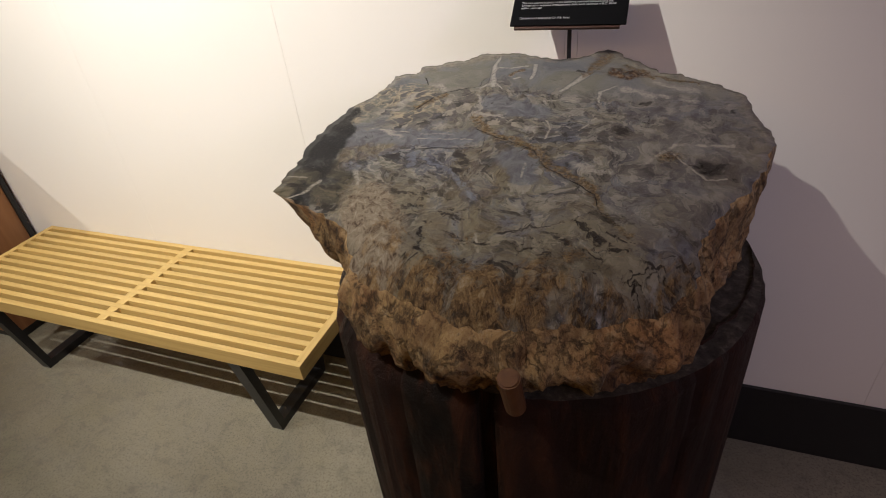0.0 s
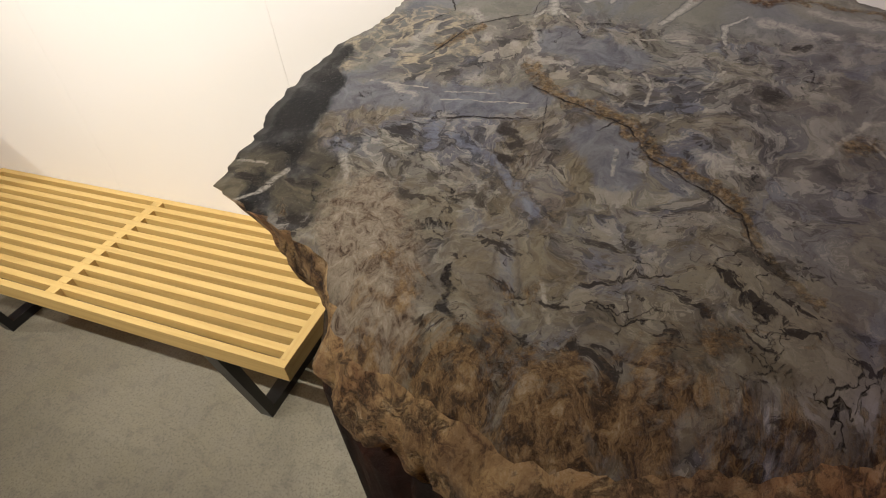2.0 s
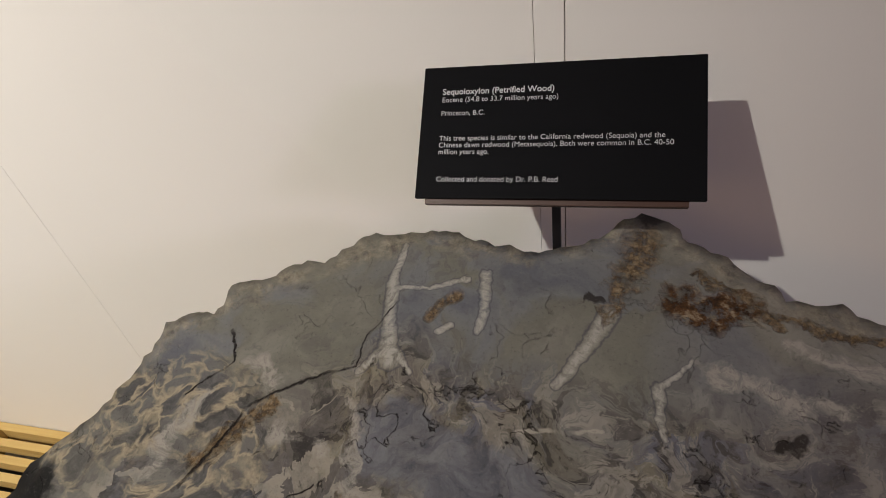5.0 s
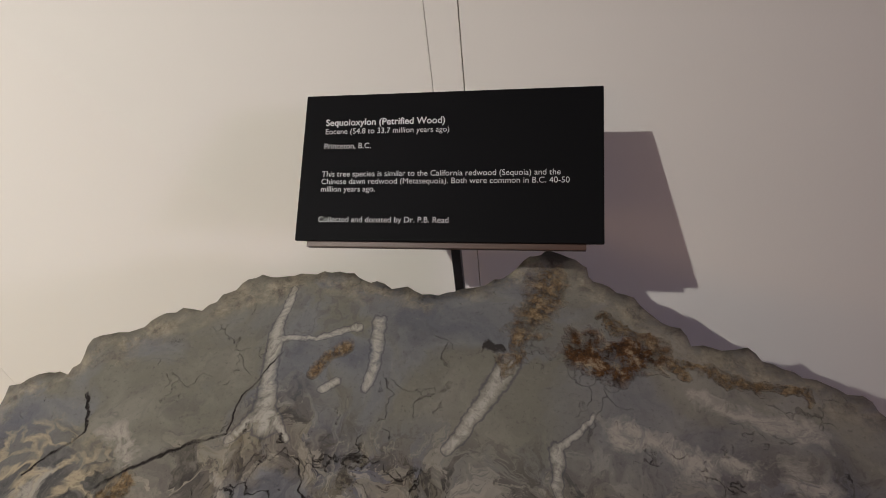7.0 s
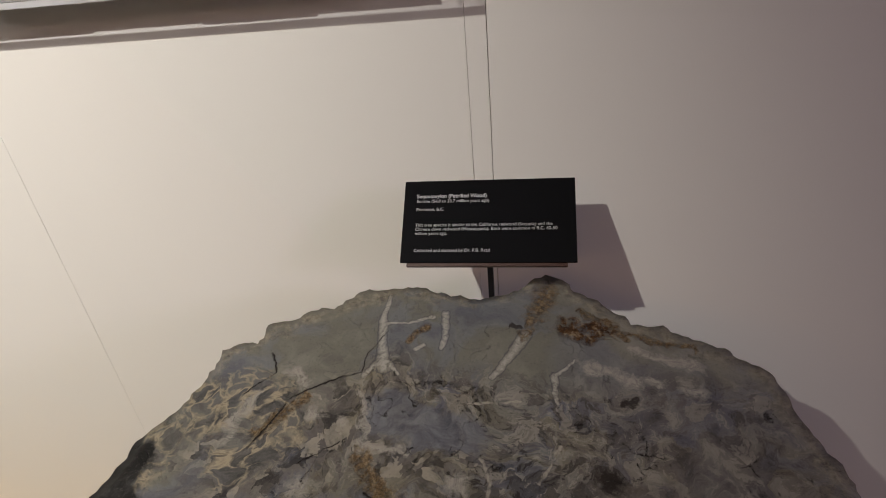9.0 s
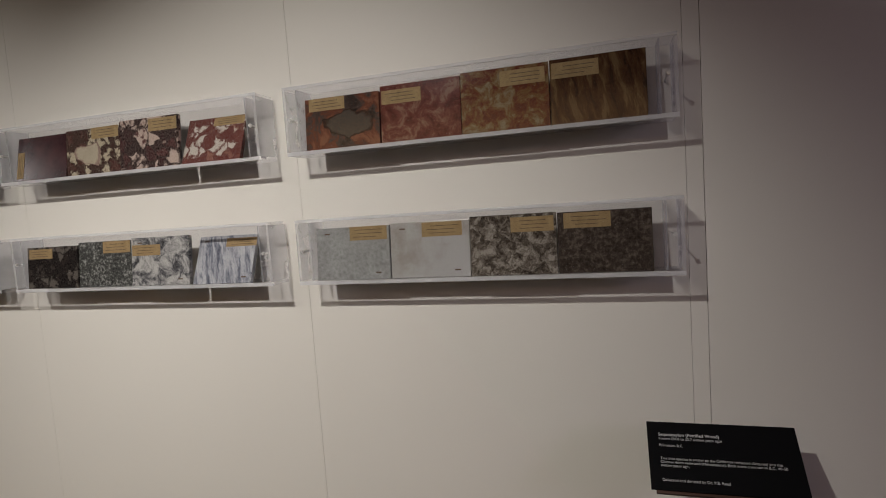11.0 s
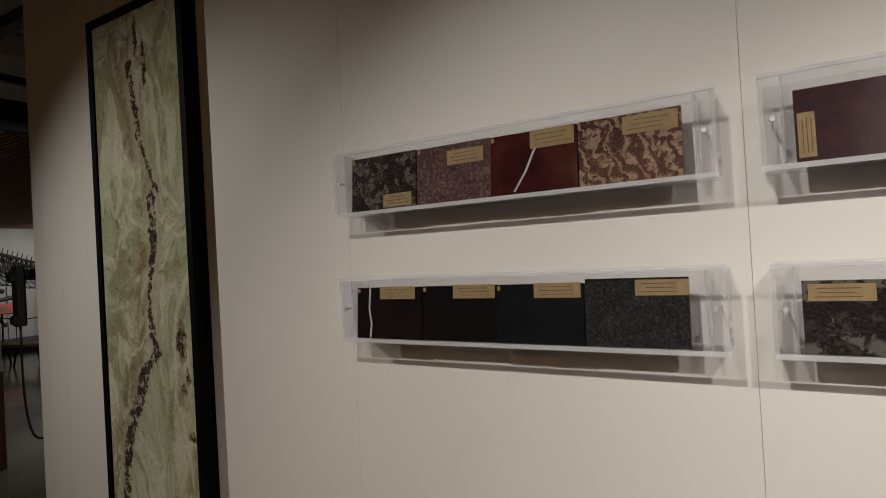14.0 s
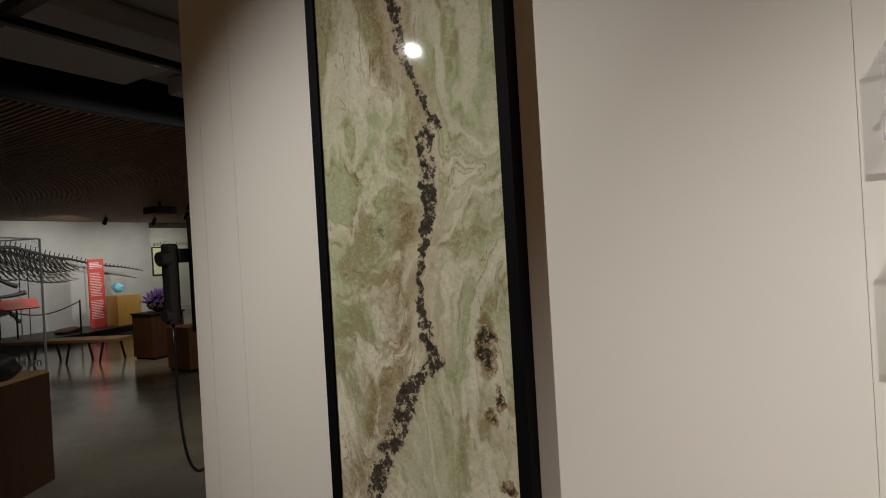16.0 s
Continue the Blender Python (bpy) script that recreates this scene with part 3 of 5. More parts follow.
    # paler, chipped margin along the back edge
    margin = most(stroke([(0.447, -0.355), (0.467, -0.270), (0.512, -0.230), (0.610, -0.165), (0.694, -0.126), (0.800, -0.140), (0.871, -0.102)], 0.030, 0.024, ragged), stroke([(0.930, -0.115), (1.003, -0.168), (1.113, -0.205), (1.160, -0.240), (1.185, -0.370)], 0.034, 0.030, ragged))
    c = n.mix(n.math("MULTIPLY", n.ramp(margin, [(0.15, 0.0), (0.8, 0.85)]), n.ramp(n.noise(38, 7, 0.75, 0.4), [(0.42, 0.15), (0.54, 1.0)])), c, n.ramp(n.noise(70, 6, 0.75, 0.3), [(0.38, (0.075, 0.064, 0.052)), (0.50, (0.190, 0.165, 0.125)), (0.64, (0.30, 0.265, 0.205))]))
    # slate-blue bands and tongues with dark borders
    blue = most(stroke([(0.455, -0.505), (0.540, -0.474), (0.640, -0.468), (0.705, -0.448)], 0.034, 0.030, ragged), stroke([(0.80, -0.50), (0.812, -0.545)], 0.05, 0.03, ragged), stroke([(0.71, -0.33), (0.80, -0.35)], 0.04, 0.03, ragged))
    c = n.mix(n.ramp(blue, [(0.08, 0.0), (0.40, 0.8)]), c, n.ramp(n.noise(40, 6, 0.7, 0.4, w2), [(0.38, (0.078, 0.080, 0.094)), (0.6, (0.142, 0.144, 0.162))]))
    tongue = most(stroke([(0.612, -0.512), (0.614, -0.552)], 0.013, 0.010, ragged), stroke([(0.638, -0.531), (0.686, -0.552), (0.714, -0.578), (0.744, -0.612)], 0.010, 0.014, ragged), stroke([(0.735, -0.655), (0.745, -0.70)], 0.010, 0.016), blob((0.512, -0.573), 0.024))
    c = n.mix(n.math("MINIMUM", n.ramp(tongue, [(0.0, 0.0), (0.18, 0.85)]), n.ramp(tongue, [(0.18, 0.85), (0.45, 0.0)])), c, (0.032, 0.032, 0.040))
    c = n.mix(n.math("MULTIPLY", n.ramp(tongue, [(0.28, 0.0), (0.6, 0.85)]), grainy), c, n.ramp(n.noise(70, 6, 0.7, 0.5, w2), [(0.38, (0.075, 0.082, 0.108)), (0.62, (0.155, 0.165, 0.205))]))
    # cream mottling in the web of cracks along the back edge
    web_zone = most(stroke([(0.43, -0.405), (0.475, -0.335), (0.545, -0.325), (0.575, -0.355)], 0.062, 0.05, ragged), stroke([(0.55, -0.40), (0.60, -0.36)], 0.045, 0.03, ragged))
    web = n.cells(52.0, "DISTANCE_TO_EDGE", 1.0, w3)
    c = n.mix(n.ramp(web_zone, [(0.1, 0.0), (0.5, 0.75)]), c, n.ramp(n.noise(30, 6, 0.7, 0.3, w2), [(0.40, (0.035, 0.034, 0.034)), (0.56, (0.120, 0.115, 0.105))]))
    c = n.mix(n.math("MULTIPLY", n.math("MULTIPLY", n.ramp(web, [(0.02, 1.0), (0.14, 0.0)]), n.ramp(n.noise(26, 5, 0.7), [(0.40, 0.15), (0.54, 1.0)])), n.ramp(web_zone, [(0.06, 0.0), (0.4, 1.0)])), c, (0.30, 0.25, 0.175))
    # dark corner with its pale threads
    dark_zone = most(stroke([(0.415, -0.655), (0.425, -0.586), (0.422, -0.50), (0.420, -0.43)], 0.085, 0.045, frayed), stroke([(0.43, -0.655), (0.48, -0.635)], 0.085, 0.080, frayed))
    c = n.mix(n.ramp(dark_zone, [(0.03, 0.0), (0.28, 0.97)]), c, n.ramp(n.noise(22, 5, 0.65), [(0.40, (0.007, 0.007, 0.007)), (0.56, (0.015, 0.014, 0.014)), (0.72, (0.060, 0.058, 0.057))]))
    # fibrous pale veins
    fibre = n.noise(150, 7, 0.8, 0.4, w2)
    pale = most(stroke([(0.673, -0.145), (0.672, -0.182), (0.678, -0.225), (0.688, -0.268)], 0.0035, 0.0105), stroke([(0.684, -0.258), (0.664, -0.279)], 0.008, 0.003), stroke([(0.690, -0.258), (0.708, -0.275)], 0.008, 0.003),
                stroke([(0.756, -0.170), (0.760, -0.212), (0.757, -0.229)], 0.0068, 0.005), stroke([(0.675, -0.193), (0.707, -0.190), (0.741, -0.178)], 0.0032), stroke([(0.724, -0.236), (0.734, -0.226)], 0.004),
                stroke([(0.865, -0.200), (0.848, -0.231), (0.826, -0.270)], 0.0105, 0.005), stroke([(0.926, -0.235), (0.913, -0.251), (0.901, -0.262)], 0.0025, 0.004), stroke([(0.900, -0.262), (0.900, -0.286), (0.905, -0.300)], 0.0065, 0.0025))
    patches = most(stroke([(0.942, -0.243), (0.982, -0.256), (1.020, -0.262)], 0.016, 0.012, ragged), blob((1.056, -0.268), 0.022), stroke([(0.995, -0.215), (1.07, -0.235)], 0.010, 0.012, ragged), stroke([(0.577, -0.280), (0.602, -0.305)], 0.013, 0.010, ragged), stroke([(0.541, -0.315), (0.529, -0.354), (0.527, -0.385)], 0.010, 0.014, ragged),
                   blob((0.623, -0.431), 0.022), blob((0.792, -0.407), 0.017), blob((0.654, -0.346), 0.013), blob((0.618, -0.341), 0.014), stroke([(0.687, -0.380), (0.741, -0.374)], 0.012, 0.006, ragged), stroke([(0.671, -0.306), (0.689, -0.361), (0.687, -0.385)], 0.008, 0.007, ragged),
                   stroke([(0.526, -0.585), (0.540, -0.605), (0.552, -0.632)], 0.009, 0.005), stroke([(0.476, -0.622), (0.463, -0.660)], 0.006, 0.005), stroke([(0.463, -0.660), (0.440, -0.678)], 0.004, 0.003), stroke([(0.413, -0.623), (0.447, -0.619)], 0.003), stroke([(0.895, -0.500), (0.945, -0.508)], 0.016, 0.012, ragged), stroke([(0.535, -0.462), (0.565, -0.475)], 0.012, 0.008, ragged))
    both = most(pale, patches)
    c = n.mix(n.math("MINIMUM", n.ramp(pale, [(0.0, 0.0), (0.15, 0.75)]), n.ramp(pale, [(0.15, 0.75), (0.35, 0.0)])), c, (0.062, 0.062, 0.072))
    c = n.mix(n.math("MULTIPLY", n.ramp(both, [(0.18, 0.0), (0.75, 0.95)]), n.ramp(fibre, [(0.40, 0.25), (0.54, 1.0)])), c, n.mix(n.ramp(patches, [(0.2, 0.0), (0.4, 1.0)]), (0.345, 0.325, 0.285), (0.29, 0.265, 0.23)))
    threads = most(stroke([(0.502, -0.457), (0.576, -0.454)], 0.0022), stroke([(0.602, -0.472), (0.707, -0.455)], 0.0016), stroke([(0.60, -0.458), (0.66, -0.446)], 0.0010), stroke([(0.820, -0.375), (0.830, -0.40), (0.828, -0.432)], 0.0026), stroke([(0.809, -0.508), (0.811, -0.546)], 0.0028), stroke([(0.905, -0.353), (0.881, -0.397)], 0.0024), stroke([(1.00, -0.47), (1.042, -0.412), (1.13, -0.40)], 0.0035, 0.005), stroke([(1.04, -0.44), (1.09, -0.50), (1.12, -0.49)], 0.003), stroke([(0.86, -0.30), (0.80, -0.31)], 0.0024), stroke([(0.775, -0.69), (0.79, -0.725)], 0.003))
    c = n.mix(n.math("MULTIPLY", n.ramp(threads, [(0.1, 0.0), (0.6, 0.8)]), n.ramp(n.noise(50, 4, 0.6), [(0.40, 0.15), (0.52, 1.0)])), c, (0.33, 0.30, 0.25))
    # ochre split, rusty pits
    split = most(stroke([(0.684, -0.388), (0.720, -0.427), (0.751, -0.444), (0.812, -0.458), (0.830, -0.488), (0.859, -0.512), (0.885, -0.525)], 0.013, 0.015, ragged), stroke([(0.885, -0.525), (0.920, -0.543), (0.945, -0.60), (0.99, -0.65)], 0.010, 0.008, ragged), stroke([(0.893, -0.118), (0.879, -0.160), (0.865, -0.200)], 0.022, 0.012, ragged), blob((1.033, -0.449), 0.020), stroke([(0.735, -0.196), (0.722, -0.205), (0.714, -0.222)], 0.008, 0.006), stroke([(0.566, -0.365), (0.60, -0.318)], 0.012, 0.010, ragged), stroke([(0.935, -0.150), (0.99, -0.190), (1.07, -0.205)], 0.006, 0.009, ragged))
    worn = n.math("MULTIPLY", n.ramp(split, [(0.05, 0.0), (0.6, 0.85)]), n.ramp(n.noise(100, 8, 0.8, 0.5), [(0.40, 0.1), (0.50, 1.0)]))
    c = n.mix(worn, c, n.ramp(n.noise(150, 5, 0.75), [(0.38, (0.036, 0.021, 0.010)), (0.50, (0.140, 0.088, 0.038)), (0.64, (0.27, 0.205, 0.125))]))
    pit = stroke([(0.922, -0.183), (0.945, -0.189), (0.968, -0.184)], 0.026, 0.022, ragged)
    pitted = n.math("MULTIPLY", n.ramp(pit, [(0.1, 0.0), (0.45, 1.0)]), n.ramp(n.noise(55, 6, 0.75), [(0.42, 0.1), (0.50, 1.0)]))
    c = n.mix(pitted, c, n.ramp(n.noise(85, 5, 0.75), [(0.40, (0.022, 0.011, 0.006)), (0.52, (0.085, 0.040, 0.015)), (0.64, (0.27, 0.22, 0.15))]))
    # dark cracks and spots
    cuts = most(stroke([(0.684, -0.205), (0.664, -0.246), (0.662, -0.272)], 0.0010), stroke([(0.662, -0.274), (0.607, -0.304), (0.584, -0.322), (0.571, -0.357), (0.554, -0.392)], 0.0014, 0.0022), stroke([(0.538, -0.257), (0.554, -0.286), (0.524, -0.319)], 0.0018, 0.0012), stroke([(0.605, -0.506), (0.639, -0.495), (0.709, -0.482)], 0.0030, 0.0012), stroke([(0.700, -0.425), (0.815, -0.470), (0.842, -0.51), (0.93, -0.565), (0.94, -0.60)], 0.0014, 0.0013), stroke([(0.805, -0.462), (0.785, -0.485)], 0.0018, 0.0008), stroke([(0.72, -0.44), (0.728, -0.50)], 0.0010), stroke([(0.62, -0.40), (0.66, -0.372)], 0.0010), stroke([(0.69, -0.69), (0.70, -0.735), (0.73, -0.757)], 0.007, 0.005, ragged))
    spots = most(blob((0.692, -0.509), 0.013), blob((0.701, -0.522), 0.013), blob((0.697, -0.546), 0.012), blob((0.953, -0.388), 0.019), blob((0.983, -0.292), 0.010), blob((0.579, -0.531), 0.008), blob((0.847, -0.188), 0.007), blob((1.094, -0.468), 0.028), blob((1.098, -0.673), 0.020), stroke([(0.925, -0.700), (0.965, -0.712)], 0.020, 0.014, ragged), stroke([(0.885, -0.720), (0.912, -0.726)], 0.010, 0.008, ragged), stroke([(0.735, -0.752), (0.776, -0.748)], 0.012, 0.009, ragged), blob((0.895, -0.084), 0.022))
    c = n.mix(n.ramp(spots, [(0.1, 0.0), (0.55, 0.9)]), c, (0.020, 0.016, 0.014))
    # blotched front third
    near = n.ramp(n.math("MULTIPLY_ADD", y, -6.5, -3.62), [(0.0, 0.0), (0.55, 1.0)])
    blot = n.noise(30.0, 6, 0.66, 0.0, n.vector("MULTIPLY", w3, (0.75, 1.5, 1)))
    c = n.mix(n.math("MULTIPLY", n.math("MULTIPLY", near, 0.55), n.ramp(n.noise(12, 6, 0.65, 0.4, w2), [(0.42, 0.0), (0.55, 1.0)])), c, (0.175, 0.148, 0.098))
    c = n.mix(n.math("MULTIPLY", n.ramp(blot, [(0.560, 0.0), (0.590, 0.9)]), near), c, (0.018, 0.014, 0.012))
    crack = n.cells(26.0, "DISTANCE_TO_EDGE", 1.0, n.warp(110.0, 0.02, n.warp(40.0, 0.06, flat=True), flat=True))
    gate2 = n.ramp(n.noise(12.0, 5, 0.7, 0.0, w1), [(0.53, 0.0), (0.57, 1.0)])
    hair = n.math("MULTIPLY", n.math("MULTIPLY", n.ramp(crack, [(0.0, 1.0), (0.020, 0.0)]), gate2), n.math("SUBTRACT", 1.0, n.math("MULTIPLY", beyond, 0.8)))
    dark = n.math("MAXIMUM", n.math("MULTIPLY", n.ramp(cuts, [(0.1, 0.0), (0.6, 0.95)]), n.ramp(n.noise(45, 4, 0.6), [(0.38, 0.15), (0.50, 1.0)])), hair)
    c = n.mix(dark, c, (0.014, 0.011, 0.010))
    # crumbly tan patch and the brown bark lip
    bruise = n.math("MULTIPLY", stroke([(0.575, -0.650), (0.612, -0.695), (0.625, -0.765)], 0.055, 0.070, ragged), n.ramp(n.noise(14, 7, 0.7), [(0.36, 0.5), (0.56, 1.4)]))
    tan = n.ramp(n.noise(75, 9, 0.8, 0.8), [(0.36, (0.030, 0.016, 0.010)), (0.42, (0.120, 0.084, 0.054)), (0.50, (0.205, 0.165, 0.120)), (0.60, (0.285, 0.240, 0.182)), (0.72, (0.40, 0.345, 0.275))])
    c = n.mix(n.ramp(bruise, [(0.12, 0.0), (0.45, 0.92)]), c, tan)
    _, ry, _ = n.xyz()
    rx = n.xyz()[0]
    lip = n.math("ADD", n.math("MULTIPLY_ADD", ry, -11.0, -7.95), n.math("MULTIPLY_ADD", n.noise(15, 8, 0.72, 0.8), 7.0, -3.5))
    lip = n.math("ADD", lip, n.math("MULTIPLY", n.math("MAXIMUM", n.math("SUBTRACT", rx, 1.02), 0.0), 9.0))
    brown = n.ramp(n.noise(40, 10, 0.80, 0.3, n.warp(60, 0.03)), [(0.38, (0.010, 0.006, 0.004)), (0.45, (0.050, 0.026, 0.011)), (0.50, (0.135, 0.080, 0.033)), (0.57, (0.235, 0.155, 0.072)), (0.68, (0.36, 0.29, 0.20))])
    c = n.mix(n.ramp(lip, [(0.0, 0.0), (0.7, 0.88)]), c, brown)
    grit = n.noise(280, 4, 0.8)
    c = n.mix(n.ramp(grit, [(0.56, 0.0), (0.68, 0.38)]), c, (0.030, 0.027, 0.024))
    c = n.mix(n.ramp(grit, [(0.33, 0.28), (0.43, 0.0)]), c, (0.215, 0.198, 0.170))
    n.colour(c)
    crumbly = n.math("MAXIMUM", n.ramp(lip, [(0.0, 0.0), (0.8, 1.0)]), n.ramp(bruise, [(0.1, 0.0), (0.42, 0.9)]))
    n.rough(n.math("ADD", n.math("MULTIPLY_ADD", n.noise(38.0, 8, 0.75, 0.3, w3), 0.30, 0.24), n.math("MULTIPLY", crumbly, 0.35)))
    relief = n.math("MULTIPLY", n.noise(80, 8, 0.78), n.math("MULTIPLY_ADD", crumbly, 0.9, 0.10))
    n.bump(n.math("SUBTRACT", relief, n.math("ADD", dark, n.math("MULTIPLY", n.math("MAXIMUM", worn, pitted), 0.5))), 0.8, 0.005)
    return m


def rock_side_material():
    m = mat("rough_petrified_bark", (0.25, 0.15, 0.08), 0.8)
    n = Nodes(m, stretch=(1, 1, 0.75))
    f = n.noise(34, 12, 0.82, 0.25, n.warp(50, 0.03))
    fibre = n.noise(120, 6, 0.75, 0.2)
    big = n.noise(7, 6, 0.65)
    c = n.ramp(f, [(0.35, (0.010, 0.005, 0.003)), (0.41, (0.13, 0.068, 0.028)), (0.47, (0.30, 0.185, 0.080)), (0.55, (0.42, 0.275, 0.125)), (0.66, (0.54, 0.42, 0.26))])
    c = n.mix(n.ramp(big, [(0.47, 0.0), (0.60, 0.7)]), c, n.ramp(f, [(0.38, (0.020, 0.008, 0.004)), (0.50, (0.32, 0.14, 0.045)), (0.64, (0.48, 0.27, 0.11))]))
    c = n.mix(n.ramp(n.noise(9, 5, 0.65), [(0.56, 0.0), (0.63, 0.6)]), c, n.ramp(f, [(0.38, (0.070, 0.050, 0.036)), (0.62, (0.42, 0.35, 0.27))]))
    c = n.mix(n.ramp(fibre, [(0.38, 0.5), (0.46, 0.0)]), c, (0.014, 0.008, 0.005))
    cleft = n.ramp(n.math("ABSOLUTE", n.math("SUBTRACT", n.noise(11, 7, 0.65, 0.6, n.warp(30, 0.04)), 0.5)), [(0.0, 1.0), (0.026, 0.0)])
    # Broad dark patches put the shade of hollows into the bark's colour.
    c = n.mix(n.ramp(n.noise(15, 7, 0.7, 0.4), [(0.49, 0.0), (0.60, 0.5)]), c, n.mix(f, (0.012, 0.006, 0.004), (0.16, 0.075, 0.03)))
    c = n.mix(n.math("MULTIPLY", cleft, 0.6), c, (0.010, 0.005, 0.003))
    n.colour(c)
    n.bump(n.math("ADD", f, n.math("SUBTRACT", n.math("MULTIPLY", fibre, 0.4), cleft)), 0.8, 0.010)
    return m


def petrified_wood():
    bm = bmesh.new()
    n_a = 360
    pts = [Vector(p) for p in OUTLINE]
    # resample the outline evenly
    closed = pts + [pts[0]]
    lens = [0.0]
    for a, b in zip(closed, closed[1:]):
        lens.append(lens[-1] + (b - a).length)
    rim = []
    for k in range(n_a):
        d = lens[-1] * k / n_a
        i = max(j for j in range(len(lens) - 1) if lens[j] <= d)
        f = (d - lens[i]) / (lens[i + 1] - lens[i])
        rim.append(closed[i].lerp(closed[i + 1], f))
    c = Vector(ROCK_C)
    plane = lambda p: PA * p.x + PB * p.y + PC  # noqa: E731
    top_rings = []
    front = [max(0.0, min(1.0, (-0.52 - p.y) / 0.2)) * max(0.0, min(1.0, (p.x - 0.52) / 0.08)) for p in rim]
    jag = [0.006 * noise.noise((p.x * 34, p.y * 34, 0)) + 0.008 * noise.noise((p.x * 85, p.y * 85, 3)) for p in rim]
    for j in range(1, 25):
        ring = []
        f = j / 24
        for k, p in enumerate(rim):
            out = (p - c).normalized()
            q = c + (p + out * jag[k] - c) * f
            lip = max(0.0, (f - 0.86) / 0.14) * front[k]
            z = plane(q) - 0.045 * lip ** 1.7 - 0.001 * max(0.0, (f - 0.955) / 0.045) ** 2 * (1 - front[k]) + lip * (0.007 * noise.noise((q.x * 45, q.y * 45, 1)) + 0.006 * noise.noise((q.x * 110, q.y * 110, 1)))
            ring.append(bm.verts.new((q.x, q.y, z)))
        top_rings.append(ring)
    hub = bm.verts.new((c.x, c.y, plane(c)))
    faces_top = []
    for k in range(n_a):
        faces_top.append(bm.faces.new((hub, top_rings[0][k], top_rings[0][(k + 1) % n_a])))
    for a, b in zip(top_rings, top_rings[1:]):
        for k in range(n_a):
            faces_top.append(bm.faces.new((a[k], b[k], b[(k + 1) % n_a], a[(k + 1) % n_a])))
    levels = 16
    prev = top_rings[-1]
    for j in range(1, levels + 1):
        f = j / levels
        ring = []
        for k, p in enumerate(rim):
            out = (p - c).normalized()
            z0 = top_rings[-1][k].co.z
            z = z0 + (STUMP_TOP + 0.002 - z0) * f
            belly = 0.022 * math.sin(math.pi * min(1.0, f * 1.1)) * (0.3 + front[k])
            left = max(0.0, min(1.0, (0.56 - p.x) / 0.14))
            shrink = -0.09 * left * f ** 0.8 - 0.02 * (1 - front[k]) * f
            rough = 0.022 * noise.noise((p.x * 14, p.y * 14, z * 11)) + 0.016 * noise.noise((p.x * 36, p.y * 36, z * 16)) + 0.009 * noise.noise((p.x * 90, p.y * 90, z * 40))
            q = p + out * (jag[k] + belly + shrink + rough * min(1.0, 3 * f))
            ring.append(bm.verts.new((q.x, q.y, z)))
        for k in range(n_a):
            bm.faces.new((prev[k], ring[k], ring[(k + 1) % n_a], prev[(k + 1) % n_a])).material_index = 1
        prev = ring
    bm.faces.new(prev).material_index = 1
    ob = part("petrified_wood_slab", bm, rock_top_material(), None, smooth=True)
    ob.data.materials.append(rock_side_material())
    tagged(ob, "thick petrified wood slab with polished grey top and rough brown bark", "petrified wood")
    return ob


petrified_wood()


def wooden_peg():
    bm = rod((0.866, -0.826, STUMP_TOP - 0.008), (0.864, -0.852, STUMP_TOP + 0.078), 0.0155, 0.016, 18)
    bmesh.ops.bevel(bm, geom=[e for e in bm.edges if len(e.link_faces) == 2 and abs(e.verts[0].co.z - e.verts[1].co.z) < 0.01], offset=0.0025, segments=2, affect="EDGES")
    p = part("wooden_peg", bm, wood("red_brown_dowel_wood", (0.17, 0.075, 0.028), (0.085, 0.032, 0.014), "z"), None)
    tagged(p, "short red-brown wooden dowel peg holding the stone", "peg")


wooden_peg()


# ---- information sign on its post ----
def info_sign():
    bl, br, tl = Vector((0.699, -0.1625, 1.292)), Vector((0.931, -0.162, 1.292)), Vector((0.6995, -0.074, 1.371))
    right = (br - bl)
    width = right.length
    right.normalize()
    up = (tl - bl)
    up = (up - right * up.dot(right))
    height = up.length
    up.normalize()
    out = right.cross(up)
    base = Vector((0.816, -0.112, STUMP_TOP))
    s = thing("information_sign", base, "tilted black information sign with white text on a thin post", "sign")
    m = Matrix((right, up, out)).transposed().to_4x4()
    m.translation = bl - base

    def put(ob):
        ob.matrix_basis = m @ ob.matrix_basis
        return ob

    put(part("panel", box(0, width, 0, height, -0.004, 0, 0.0006), sign_black, s))
    put(part("backing_board", box(0.008, width - 0.012, -0.004, height - 0.01, -0.011, -0.0045, 0.0006), wood("sign_backing_wood", (0.075, 0.032, 0.020), (0.04, 0.017, 0.011)), s, "brown backing board"))
    top = bl + right * (width * 0.5) + up * (height * 0.35) - out * 0.011 - base
    part("post", box(top.x - 0.004, top.x + 0.004, -0.004, 0.004, 0, top.z, 0.0008), black_steel, s)
    k = width / 490.0
    rows = [("Sequoioxylon (Petrified Wood)", 14.8, 38, 199, 0.00012), ("Eocene (54.8 to 33.7 million years ago)", 12.35, 38, 184, 0.0), ("Princeton, B.C.", 12.35, 38, 158, 0.0), ("This tree species is similar to the California redwood (Sequoia) and the", 12.35, 38, 109, 0.0), ("Chinese dawn redwood (Metasequoia). Both were common in B.C. 40-50", 12.35, 38, 96, 0.0), ("million years ago.", 12.35, 38, 83, 0.0), ("Collected and donated by Dr. P.B. Read", 12.35, 38, 31, 0.0)]
    for words, size, x, y, bold in rows:
        put(lettering("text_line", words, size * k * 1.085, (x * k, y * k * height / (width * 0.52), 0.0006), sign_white, s, (0, 0, 0), "white printed text", bold - 0.00006))


info_sign()


